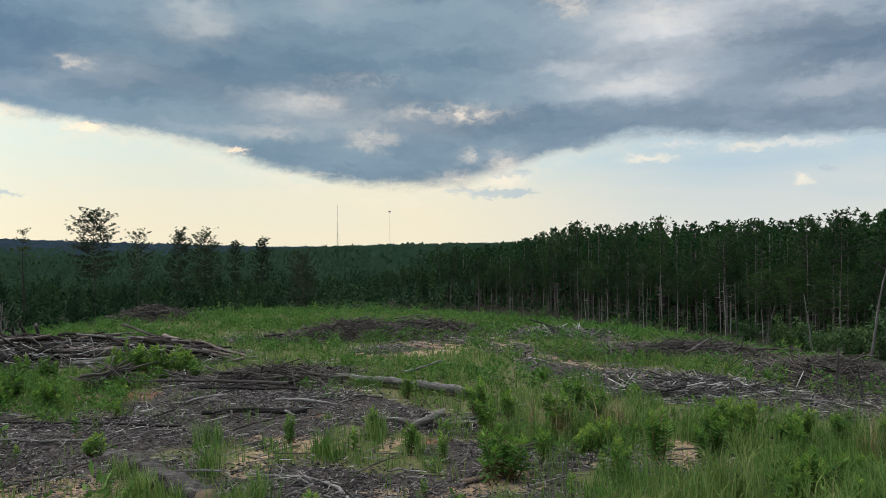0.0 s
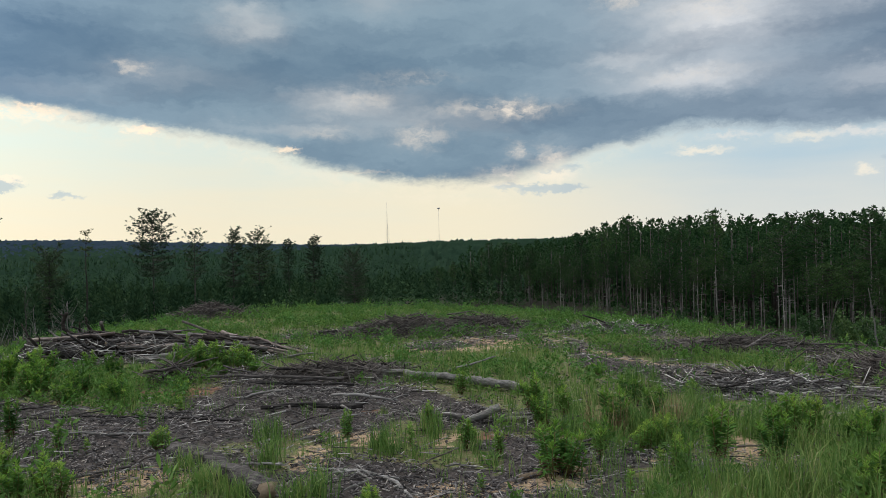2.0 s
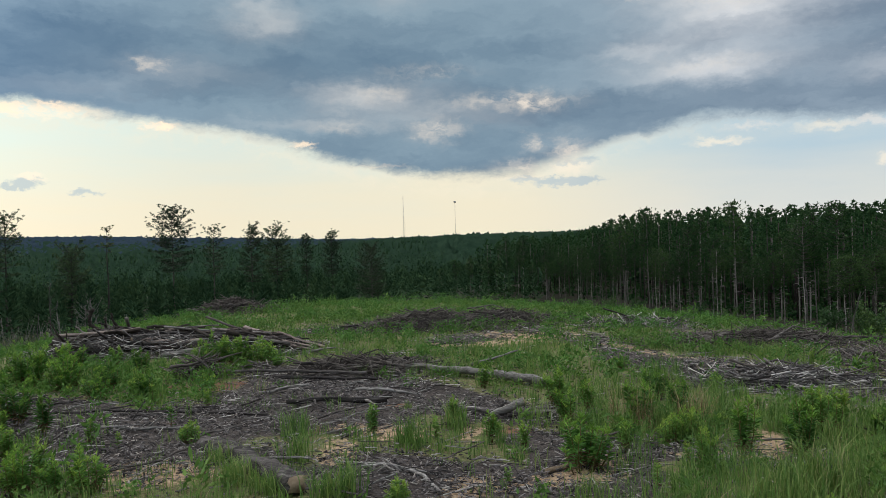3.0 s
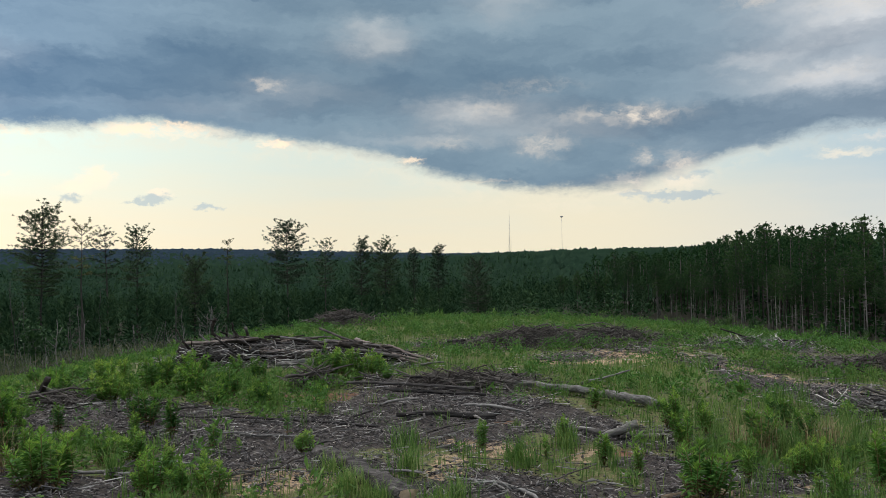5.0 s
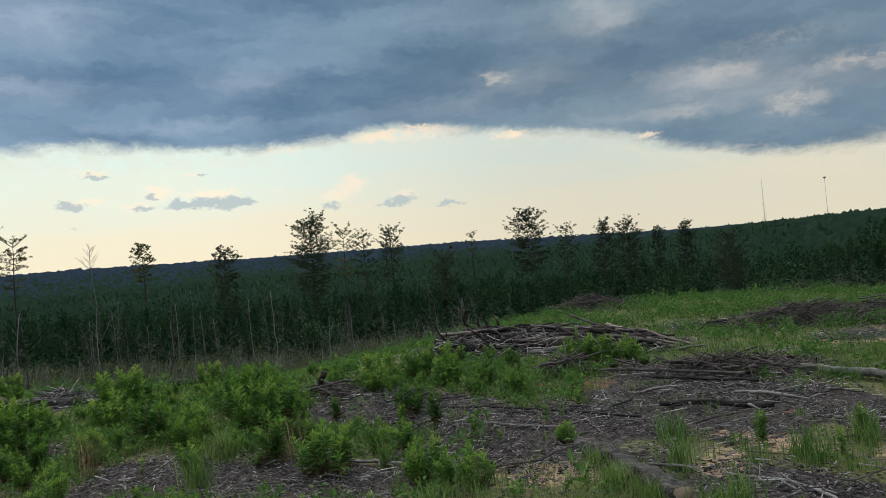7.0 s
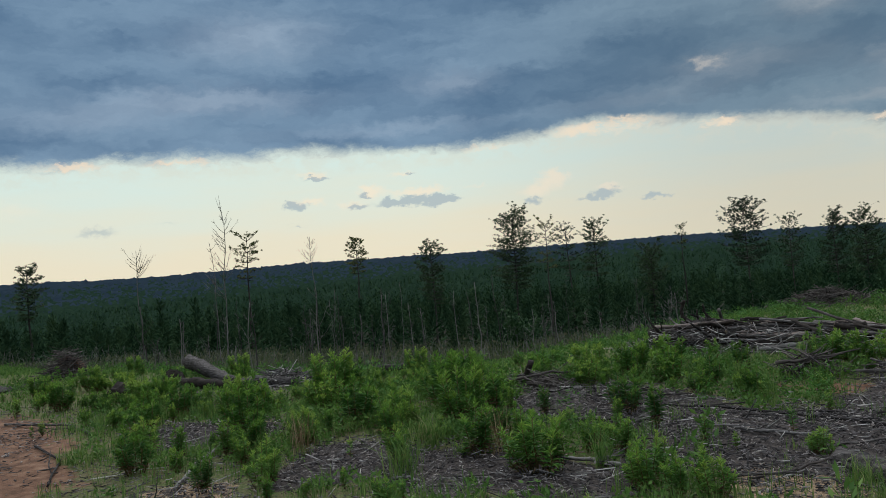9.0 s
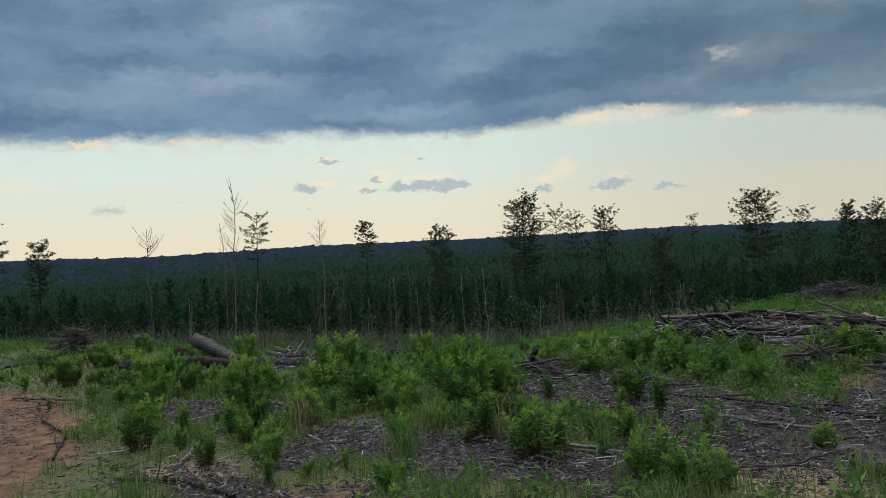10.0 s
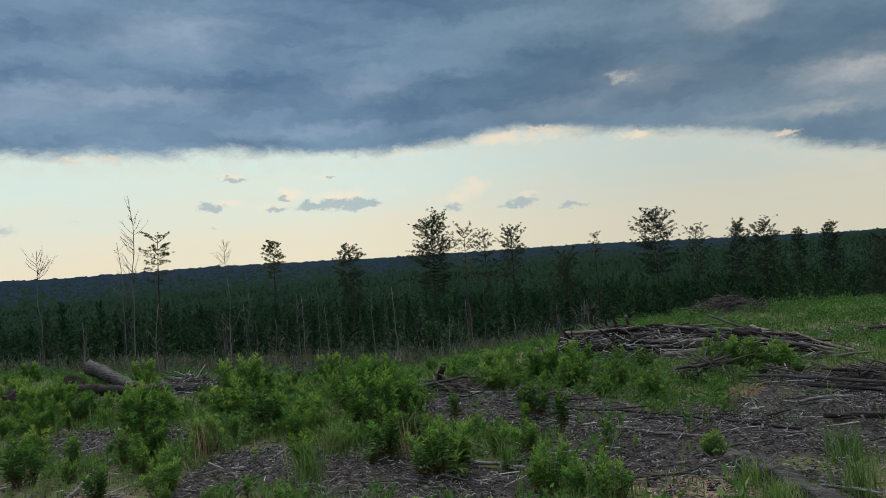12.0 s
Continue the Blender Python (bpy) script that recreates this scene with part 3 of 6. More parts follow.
def litter_at(x, y):
    """How far slash and bark cover the ground, 0 to 1."""
    near = (
        (-3.9, 12.2, -1.7, 11.2, 1.3), (-4.2, 13.8, -2.0, 13.7, 0.8), (-5.6, 9.7, -2.6, 10.2, 1.2), (-8.3, 9.7, -4.6, 9.4, 1.2), (-8.6, 10.9, -6.4, 10.6, 0.6),
        (1.4, 17.8, 2.2, 15.3, 0.7), (2.2, 15.3, 3.2, 13.5, 0.9), (3.2, 13.5, 4.3, 12.1, 1.0), (4.3, 12.1, 6.6, 10.0, 1.0), (0.2, 10.2, -0.8, 10.3, 0.7),
        (-1.8, 7.6, 0.6, 7.4, 0.8), (0.3, 8.6, 2.6, 7.9, 0.6))
    beyond = (
        (-5.3, 20.4, 0.0, 21.0, 0.9), (-1.6, 17.4, 0.6, 19.2, 0.7), (4.0, 17.6, 6.4, 15.0, 0.6), (6.4, 15.0, 7.4, 12.0, 0.9), (2.2, 21.5, 4.2, 18.9, 0.5),
        (-8.8, 6.0, -6.0, 6.6, 0.9), (-13.2, 5.7, -12.0, 6.0, 0.8), (-10.5, 16.4, -5.5, 16.6, 1.1), (-12, 26, -10, 26, 0.7), (-5.2, 7.9, -3.3, 8.0, 0.7),
        (-13.5, 5.9, -12.2, 6.2, 0.7), (-17.5, 9.1, -15.8, 9.8, 0.8), (-10.4, 11.4, -9.2, 10.6, 0.5), (-9.5, 4.0, -7.0, 4.2, 0.6))
    out = ease(brow_distance(x, y), 24, 36)
    x, y = wander(x, y)
    for zone in near + beyond:
        out = np.maximum(out, capsule(x, y, *zone))
    return out


def sand_at(x, y):
    zones = ((-0.3, 18.5, 0.9, 18.3, 0.95), (-1.9, 16.9, 0.4, 17.2, 0.5), (2.0, 16.4, 3.4, 14.4, 0.45), (3.4, 14.2, 4.6, 12.8, 0.35), (-0.5, 7.2, 0.7, 7.8, 0.5), (0.2, 7.7, 0.6, 7.9, 0.35), (-0.6, 9.2, -0.4, 9.4, 0.3), (-2.2, 9.6, -1.6, 9.4, 0.35),
             (-4.4, 7.4, -3.4, 7.6, 0.5), (-9.6, 4.4, -9.1, 4.3, 0.4), (-2.0, 8.2, -2.3, 8.6, 0.3), (2.2, 8.1, 3.0, 8.9, 0.35))
    out = np.zeros(np.shape(x))
    x, y = wander(x, y)
    for zone in zones:
        out = np.maximum(out, 0.62 * capsule(x, y, *zone, 0.2, 1.5))
    return out


def clay_at(x, y):
    zones = ((-11.0, 2.0, -13.0, 3.2, 1.1), (-13.0, 3.0, -17.6, 4.0, 1.3), (-12.0, 0.5, -24.0, 1.0, 2.0), (-5.8, 12.4, -5.2, 12.5, 0.3), (-1.7, 10.6, -1.6, 10.6, 0.25), (0.0, 9.0, 0.2, 9.1, 0.25), (-7.6, 4.3, -7.4, 4.4, 0.35))
    out = np.zeros(np.shape(x))
    x, y = wander(x, y)
    for zone in zones:
        out = np.maximum(out, 0.95 * capsule(x, y, *zone, 0.3, 1.5))
    return out


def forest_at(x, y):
    """Needle litter, brush and painted shade under the trees, beyond the cleared slope."""
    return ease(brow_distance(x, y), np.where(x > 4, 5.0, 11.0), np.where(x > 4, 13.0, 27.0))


def build_ground():
    rings = np.r_[np.linspace(0.4, 32, 150), np.geomspace(32.6, 4600, 90)]
    spokes = 520
    a = np.linspace(0, 2 * np.pi, spokes, endpoint=False)
    x, y = (rings[:, None] * np.cos(a)).ravel() - 1, (rings[:, None] * np.sin(a)).ravel()
    v = np.concatenate([np.stack([x, y, land(x, y)], -1), [[-1, 0, float(land(-1.0, 0.0))]]])
    i, j = np.meshgrid(np.arange(len(rings) - 1), np.arange(spokes), indexing="ij")
    k = (j + 1) % spokes
    quads = np.stack([i * spokes + j, i * spokes + k, (i + 1) * spokes + k, (i + 1) * spokes + j], -1).reshape(-1, 4)
    j = np.arange(spokes)
    fan = np.stack([np.full(spokes, len(v) - 1), (j + 1) % spokes, j], -1)
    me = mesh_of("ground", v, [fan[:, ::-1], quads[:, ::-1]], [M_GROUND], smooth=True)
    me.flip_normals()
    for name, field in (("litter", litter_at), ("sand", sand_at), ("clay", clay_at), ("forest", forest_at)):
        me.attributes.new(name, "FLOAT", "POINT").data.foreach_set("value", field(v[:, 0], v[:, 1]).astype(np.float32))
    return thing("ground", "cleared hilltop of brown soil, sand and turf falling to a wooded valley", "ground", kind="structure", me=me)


build_ground()


# ---- trees ----
def polar(az, d):
    return -d * math.sin(radians(az)), d * math.cos(radians(az))


def tufts(rng, centres, size, per, up=0.35, thin=1.0):
    """Needle bunches: blades that spread from each centre."""
    n = len(centres) * per
    base = np.repeat(centres, per, 0)
    way = unit(rng.normal(size=(n, 3)) + [0, 0, up])
    side = unit(np.cross(way, rng.normal(size=(n, 3))))
    length = size * rng.uniform(0.6, 1.25, n)
    return diamonds(base - way * (length * 0.25)[:, None], way, side, length, length * rng.uniform(0.28, 0.5, n) * thin, 0.05)


def pine_meshes(seed, height, crown_from, spread, levels, per_level, tuft, per, lean=0.0, trunk_r=None, ragged=0.35, stubs=8, needle=None, bend=0.15, top_round=1.2, fill=1.0, bark=None, thin=1.0, sparse=0.0, inner=0.3):
    """Trunk and crown of a tall pine: bare below, branches with bunches of needles above."""
    rng = np.random.default_rng(seed)
    trunk_r = trunk_r or height * 0.0095
    zs = np.linspace(-0.6, height, 9)
    off = np.cumsum(rng.normal(size=(9, 2)) * bend * height / 60, 0)
    off -= off[0]
    axis = np.c_[off + np.c_[zs, zs * 0] * lean, zs]
    radii = trunk_r * (1 - np.linspace(0, 1, 9) ** 1.3 * 0.88)
    radii[0] *= 1.35
    g = Geo()
    add_tube(g, axis, radii, 8, rng, 0.08)

    def at(z):
        return np.array([np.interp(z, zs, axis[:, 0]), np.interp(z, zs, axis[:, 1]), z])

    for _ in range(stubs):
        z = rng.uniform(0.15, max(crown_from, 0.2)) * height
        b = rng.uniform(0, 2 * np.pi)
        d = np.array([np.cos(b), np.sin(b), rng.uniform(-0.2, 0.4)])
        ln = rng.uniform(0.3, 1.3)
        add_tube(g, [at(z), at(z) + d * ln * 0.5, at(z) + d * ln + [0, 0, -0.1]], [0.03, 0.02, 0.008], 4)
    centres = []
    for k in range(levels):
        f = (k + 0.5) / levels
        z = (crown_from + (1 - crown_from) * f) * height
        reach = spread * (np.sin(np.pi * min(1, 0.18 + 0.82 * f) ** top_round) ** 0.8 * 0.9 + 0.14)
        for b in rng.uniform(0, 2 * np.pi, per_level):
            if rng.random() < ragged * 0.45 + max(0, 0.3 - f) * sparse:
                continue
            ln = reach * rng.uniform(1 - ragged, 1 + ragged * 0.6)
            rise = rng.uniform(-0.05, 0.35) + 0.45 * f
            d = np.array([np.cos(b), np.sin(b), rise])
            p0 = at(z)
            p1 = p0 + d * ln * 0.55
            p2 = p0 + d * ln + [0, 0, ln * 0.12]
            add_tube(g, [p0, p2], [0.024 + 0.008 * ln, 0.008], 3, slot=1)
            n = max(2, int(ln * 2.4 * fill))
            for s in rng.uniform(inner, 1.0, n) ** 0.8:
                c = p0 + (p1 - p0) * min(1, s / 0.55) if s < 0.55 else p1 + (p2 - p1) * (s - 0.55) / 0.45
                centres.append(c + rng.normal(size=3) * (0.16 if inner < 0.5 else 0.13) * ln**0.5)
    centres += [at(height) + rng.normal(size=3) * [0.34, 0.34, 0.3] - [0, 0, 0.35] for _ in range(7)]
    c = Geo()
    v, t = tufts(rng, np.array(centres), tuft, per, 0.35, thin)
    c.add(v, [t])
    return g.mesh("trunk", [bark or M_TRUNK, M_OLD_BARK]), c.mesh("crown", [needle or M_NEEDLE])


def tree_thing(name, label, category, trunk, crown, m, group=""):
    root = thing(name, label, category, m, group)
    part_mesh("trunk", trunk, root)
    part_mesh("crown", crown, root)
    return root


def stand_at(x, y, turn=0.0, scale=1.0, sink=0.1, tall=1.0):
    return pose(x, y, float(land(x, y)) - sink, 0, 0, turn) @ Matrix.Diagonal((scale, scale, scale * tall, 1))


# the tall pine stand at the right: front rows tree by tree
def build_stand():
    rng = np.random.default_rng(11)
    kinds = []
    for k in range(9):
        tr, cr = pine_meshes(100 + k, 13.0 + 0.5 * rng.normal(), rng.uniform(0.50, 0.68), rng.uniform(1.5, 2.1), 14, 6, 0.30, 10, lean=rng.normal() * 0.012, stubs=14, ragged=0.4, thin=0.8, inner=0.35, fill=1.5, trunk_r=rng.uniform(0.06, 0.095))
        kinds.append(tree_thing("pine_tree", "tall slender pine with bare trunk and dark green crown", "pine tree", tr, cr, pose(0, 0, -400), "pines at the edge of the plantation"))
    edge = [(-44, 40), (-36, 45), (-30, 50), (-22.6, 74), (-13.2, 95), (-7, 115), (-0.5, 138), (5, 150)]
    azs, ds = np.array([e[0] for e in edge], float), np.array([e[1] for e in edge], float)
    # points along the edge, evenly in metres
    fine = np.linspace(-44, 6, 400)
    line = np.array([polar(a, np.interp(a, azs, ds)) for a in fine])
    run = np.r_[0, np.cumsum(np.hypot(*np.diff(line, axis=0).T))]
    out = np.array([0.62, 0.78])
    placed, rest = [], []

    def wanted(x, y):
        """Tree height by which the stand's skyline runs as it does."""
        az = math.degrees(math.atan2(-x, y))
        top = np.interp(az, [-44, -31, -27, -22.6, -13, -7.5, -5.5, -0.5, 6], [3.4, 2.2, 1.4, 1.65, 1.65, 1.3, 0.45, 0.0, -0.2])
        return float(np.clip(2.4 + math.hypot(x, y) * math.tan(radians(top)) - land(x, y), 6, 17))

    for row in range(14):
        s = rng.uniform(0, 1.5)
        while s < run[-1]:
            x, y = np.interp(s, run, line[:, 0]), np.interp(s, run, line[:, 1])
            x, y = np.array([x, y]) + out * row * 3.2 + rng.normal(size=2) * 0.7
            (placed.append((x, y)) if row < 3 else rest.append((x, y, row)))
            s += rng.uniform(1.8, 4.2) * (1.0 if row < 2 else 1.2)
    used = set()
    for n, (x, y) in enumerate(placed):
        k = int(rng.integers(len(kinds)))
        h = wanted(x, y) * rng.uniform(0.86, 1.06)
        m = stand_at(x, y, rng.uniform(0, 360), (h / 13) ** 0.6, 0.1, (h / 13) ** 0.4)
        if k not in used:
            kinds[k].matrix_basis = m
            used.add(k)
        else:
            copy_thing(kinds[k], m)
    # the trees behind them, of which the tops alone show
    c = Geo()
    x, y, rows = np.array(rest).T
    z = land(x, y)
    for px, py, pz, row in zip(x, y, z, rows):
        h = wanted(px, py) * rng.uniform(0.86, 1.03)
        m = 74
        f = rng.uniform(0.5, 1.0, m)
        r = (1.9 * np.sin(np.pi * (0.12 + 0.88 * f) ** 1.4) + 0.2) * rng.uniform(0.3, 1.0, m)
        b = rng.uniform(0, 2 * np.pi, m)
        v, t = tufts(rng, np.c_[px + r * np.cos(b), py + r * np.sin(b), pz + f * h], 0.46, 6, 0.35, 0.9)
        c.add(v, [t])
        # deep rows: foliage down to the ground, added as a dark backdrop
        m = 60 if row > 9 else 3
        r, b = rng.uniform(0.2, 2.0, m), rng.uniform(0, 2 * np.pi, m)
        v, t = tufts(rng, np.c_[px + r * np.cos(b), py + r * np.sin(b), pz + rng.uniform(0.2, 7.0, m)], 1.0, 3)
        c.add(v, [t])
        # low brush on the forest floor, added to darken the ground between the trunks
        r, b = rng.uniform(0.2, 2.2, 12), rng.uniform(0, 2 * np.pi, 12)
        v, t = tufts(rng, np.c_[px + r * np.cos(b), py + r * np.sin(b), pz + rng.uniform(0.0, 0.9, 12)], 0.7, 3)
        c.add(v, [t])
        # inner trunks use the dark twig colour, standing in for shade inside the stand
        add_tube(c, [(px, py, pz - 0.3), (px, py, pz + h * 0.9)], [0.10, 0.04], 5, slot=1)
    thing("pine_woods", "dense dark plantation pines standing behind the front rows", "woods", kind="stuff", me=c.mesh("pine_woods", [M_NEEDLE, M_TWIG]))


build_stand()


def open_pine(seed, height, crown_from, spread, dense, needle, lean, trunk_r, ragged):
    """An old pine: a bare trunk, wide flat tiers of boughs and a rounded top of separate needle clumps."""
    rng = np.random.default_rng(seed)
    zs = np.linspace(-0.6, height, 10)
    off = np.cumsum(rng.normal(size=(10, 2)) * height * 0.004, 0)
    off -= off[0]
    axis = np.c_[off + np.c_[zs, zs * 0] * lean, zs]
    g, c = Geo(), Geo()
    radii = trunk_r * (1 - np.linspace(0, 1, 10) ** 1.4 * 0.86)
    radii[0] *= 1.3
    add_tube(g, axis, radii, 9, rng, 0.08)

    def at(z):
        return np.array([np.interp(z, zs, axis[:, 0]), np.interp(z, zs, axis[:, 1]), z])

    for _ in range(12):
        z, b = rng.uniform(0.2, crown_from) * height, rng.uniform(0, 2 * np.pi)
        d = np.array([np.cos(b), np.sin(b), rng.uniform(-0.3, 0.3)]) * rng.uniform(0.3, 1.4)
        add_tube(g, [at(z), at(z) + d * 0.5, at(z) + d - [0, 0, 0.1]], [0.03, 0.02, 0.008], 4, slot=1)
    z, tall = crown_from * height, (1 - crown_from) * height
    centres, sizes = [], []
    while z < height - 0.25:
        f = (z - crown_from * height) / tall
        reach = spread * float(np.interp(f, [0, 0.2, 0.45, 0.7, 0.9, 1.0], [0.70, 1.0, 0.98, 0.90, 0.66, 0.34]))
        for b in rng.uniform(0, 2 * np.pi) + np.arange(5) * 2 * np.pi / 5 + rng.normal(size=5) * 0.35:
            if rng.random() < 0.12 + 0.3 * ragged * (1 - f) + (0.12 if dense < 0.85 else 0.0):
                continue
            ln = reach * rng.uniform(0.62, 1.12)
            rise = float(np.interp(f, [0, 0.3, 0.7, 1], [-0.10, 0.08, 0.5, 1.1])) + rng.normal() * 0.1
            d = np.array([np.cos(b), np.sin(b), rise])
            p0, p1, p2 = at(z), at(z) + d * ln * 0.5, at(z) + d * ln + [0, 0, ln * 0.10]
            add_tube(g, [p0, p1, p2], [0.024 + 0.010 * ln, 0.02, 0.008], 4, slot=1)
            for _ in range(max(2, int((2.5 + ln * 4.4) * min(dense, 1.3)))):
                q = rng.uniform(0.35, 1.05)
                m = p0 + (p2 - p0) * q
                across = np.array([-np.sin(b), np.cos(b), 0]) * rng.normal() * 0.22 * ln * (0.4 + q)
                e = m + across + [0, 0, abs(rng.normal()) * 0.14 + 0.02]
                add_tube(g, [p0 + (p2 - p0) * (q * 0.85), e], [0.010, 0.005], 3, slot=1)
                centres.append(e)
                sizes.append(rng.uniform(0.75, 1.2))
        z += rng.uniform(0.36, 0.58) / min(dense, 1.2)
    for _ in range(int(7 * dense)):
        centres.append(at(height) + rng.normal(size=3) * [0.26, 0.26, 0.2] - [0, 0, 0.25])
        sizes.append(0.9)
    per = 20
    n = len(centres) * per
    sz = np.repeat(np.array(sizes), per)
    way = unit(rng.normal(size=(n, 3)) * [1, 1, 0.7] + [0, 0, 0.35])
    side = unit(np.cross(way, rng.normal(size=(n, 3))))
    base = np.repeat(np.array(centres), per, 0) + rng.normal(size=(n, 3)) * [0.05, 0.05, 0.03]
    v, t = diamonds(base, way, side, sz * rng.uniform(0.10, 0.20, n), sz * rng.uniform(0.04, 0.075, n), 0.05)
    c.add(v, [t])
    return g.mesh("trunk", [M_OLD_BARK, M_OLD_BARK]), c.mesh("crown", [needle])


# lone pines and thin trees on the slope below the clearing: bearing, top elevation, distance, crown share, spread
def lone(az, top, d, crown_from, spread, seed, dense=1.0, ragged=0.5, needle=None, lean=0.0, label="lone dark pine with a high open crown on the slope", tr=None):
    x, y = polar(az, d)
    x, y = x - 0.4, y + 0.2
    z = float(land(x, y))
    h = 2.4 + d * math.tan(radians(top - 0.2)) - z
    spread *= 0.96
    a, b = open_pine(seed, h, crown_from, spread, dense, needle or M_NEEDLE_DARK, lean, tr or 0.13, ragged)
    tree_thing("pine_tree", label, "pine tree", a, b, pose(x, y, z), "lone pines below the clearing")


SPARSE = "thin half-bare pine with a sparse top on the slope"
lone(24.9, 2.75, 100, 0.50, 2.9, 1, 1.25)
lone(22.1, 1.45, 104, 0.55, 1.8, 2, 0.9)
lone(19.3, 1.35, 104, 0.45, 2.0, 3, 1.3)
lone(17.5, 1.3, 106, 0.45, 2.4, 4, 1.2)
lone(15.4, 0.75, 110, 0.5, 1.3, 5)
lone(13.5, 0.85, 110, 0.5, 1.7, 6, 1.1)
lone(10.5, -0.3, 112, 0.25, 2.6, 7, 1.2)
lone(41.3, 3.45, 92, 0.45, 3.2, 8, 1.5)
lone(38.9, 2.9, 95, 0.62, 2.0, 9, 0.7, 0.6, M_THIN_LEAF, label=SPARSE)
lone(37.3, 2.45, 96, 0.62, 1.8, 10, 0.8, 0.5)
lone(35.4, 2.45, 95, 0.55, 2.1, 11, 1.0)
lone(29.2, 1.75, 92, 0.78, 1.0, 12, 0.6, 0.6, M_THIN_LEAF, label=SPARSE)
lone(47.7, 2.05, 90, 0.45, 2.0, 13, 1.2)
lone(53.2, 2.85, 88, 0.72, 1.3, 14, 1.1, 0.4, M_THIN_LEAF, label=SPARSE)
lone(61.3, 4.0, 88, 0.66, 1.9, 15, 0.75, 0.6, M_THIN_LEAF, label=SPARSE)
lone(75.5, 2.6, 85, 0.55, 1.6, 16, 1.1)
lone(79.0, 3.6, 80, 0.60, 2.6, 17, 1.2)
lone(31.6, 0.4, 88, 0.3, 2.0, 18, 1.2)
lone(86, 3.2, 85, 0.5, 2.4, 19, 1.2)


def bare_tree(az, top, d, spread, seed, limbs=26, r0=0.11, crown=0.55):
    """A dead tree: grey trunk with thin upward limbs and twigs."""
    rng = np.random.default_rng(seed)
    x, y = polar(az, d)
    x, y = x - 0.4, y + 0.2
    z0 = float(land(x, y))
    h = 2.4 + d * math.tan(radians(top)) - z0
    zs = np.linspace(-0.4, h, 8)
    off = np.cumsum(rng.normal(size=(8, 2)) * 0.012 * h, 0)
    off -= off[0]
    root = thing("dead_tree", "dead leafless grey tree with thin upswept limbs", "dead tree", pose(x, y, z0), "bare trees below the clearing")
    g = Geo()
    add_tube(g, np.c_[off, zs], np.linspace(r0, 0.015, 8), 7, rng, 0.06)
    part_mesh("trunk", g.mesh("trunk", [M_SNAG]), root)
    c = Geo()
    for _ in range(limbs):
        z = h * rng.uniform(crown, 0.97)
        p = np.array([np.interp(z, zs, off[:, 0]), np.interp(z, zs, off[:, 1]), z])
        b = rng.uniform(0, 2 * np.pi)
        ln = spread * rng.uniform(0.4, 1.0) * (1.15 - 0.7 * (z / h - crown) / (1 - crown))
        d1 = np.array([np.cos(b), np.sin(b), rng.uniform(0.5, 1.2)])
        mid = p + d1 * ln * 0.5
        tip = mid + (d1 + [0, 0, 0.5]) * ln * 0.45
        add_tube(c, [p, mid, tip], np.array([0.028, 0.018, 0.007]) * min(1.0, 0.25 + r0 * 7), 4)
        for _ in range(4):
            q = mid + (tip - mid) * rng.uniform(-0.5, 0.9)
            e = q + unit(d1 + rng.normal(size=3) * 0.6) * ln * rng.uniform(0.2, 0.45)
            add_tube(c, [q, (q + e) / 2 + rng.normal(size=3) * 0.03, e], np.array([0.014, 0.01, 0.005]) * min(1.0, 0.25 + r0 * 7), 3)
    part_mesh("crown", c.mesh("crown", [M_SNAG]), root, "bare thin limbs")


bare_tree(62.9, 6.3, 60, 1.7, 31, 34, 0.06, 0.42)
bare_tree(63.7, 3.4, 62, 0.9, 34, 14, 0.04, 0.5)
bare_tree(68.5, 3.2, 62, 1.6, 32, 16, 0.055, 0.75)
bare_tree(56.6, 3.25, 64, 1.1, 33, 18, 0.055, 0.74)
rs = np.random.default_rng(77)
for k in range(58):
    az_k = (62, 54.5, 49, 44.5, 39, 66, 31, 57)[k % 8] + rs.normal() * 2.0
    bare_tree(az_k, rs.uniform(-3.4, -0.6) - 1.0 * (az_k < 42), rs.uniform(34, 78), rs.uniform(0.3, 0.9), 200 + k, int(rs.integers(4, 13)), rs.uniform(0.02, 0.042), 0.4)


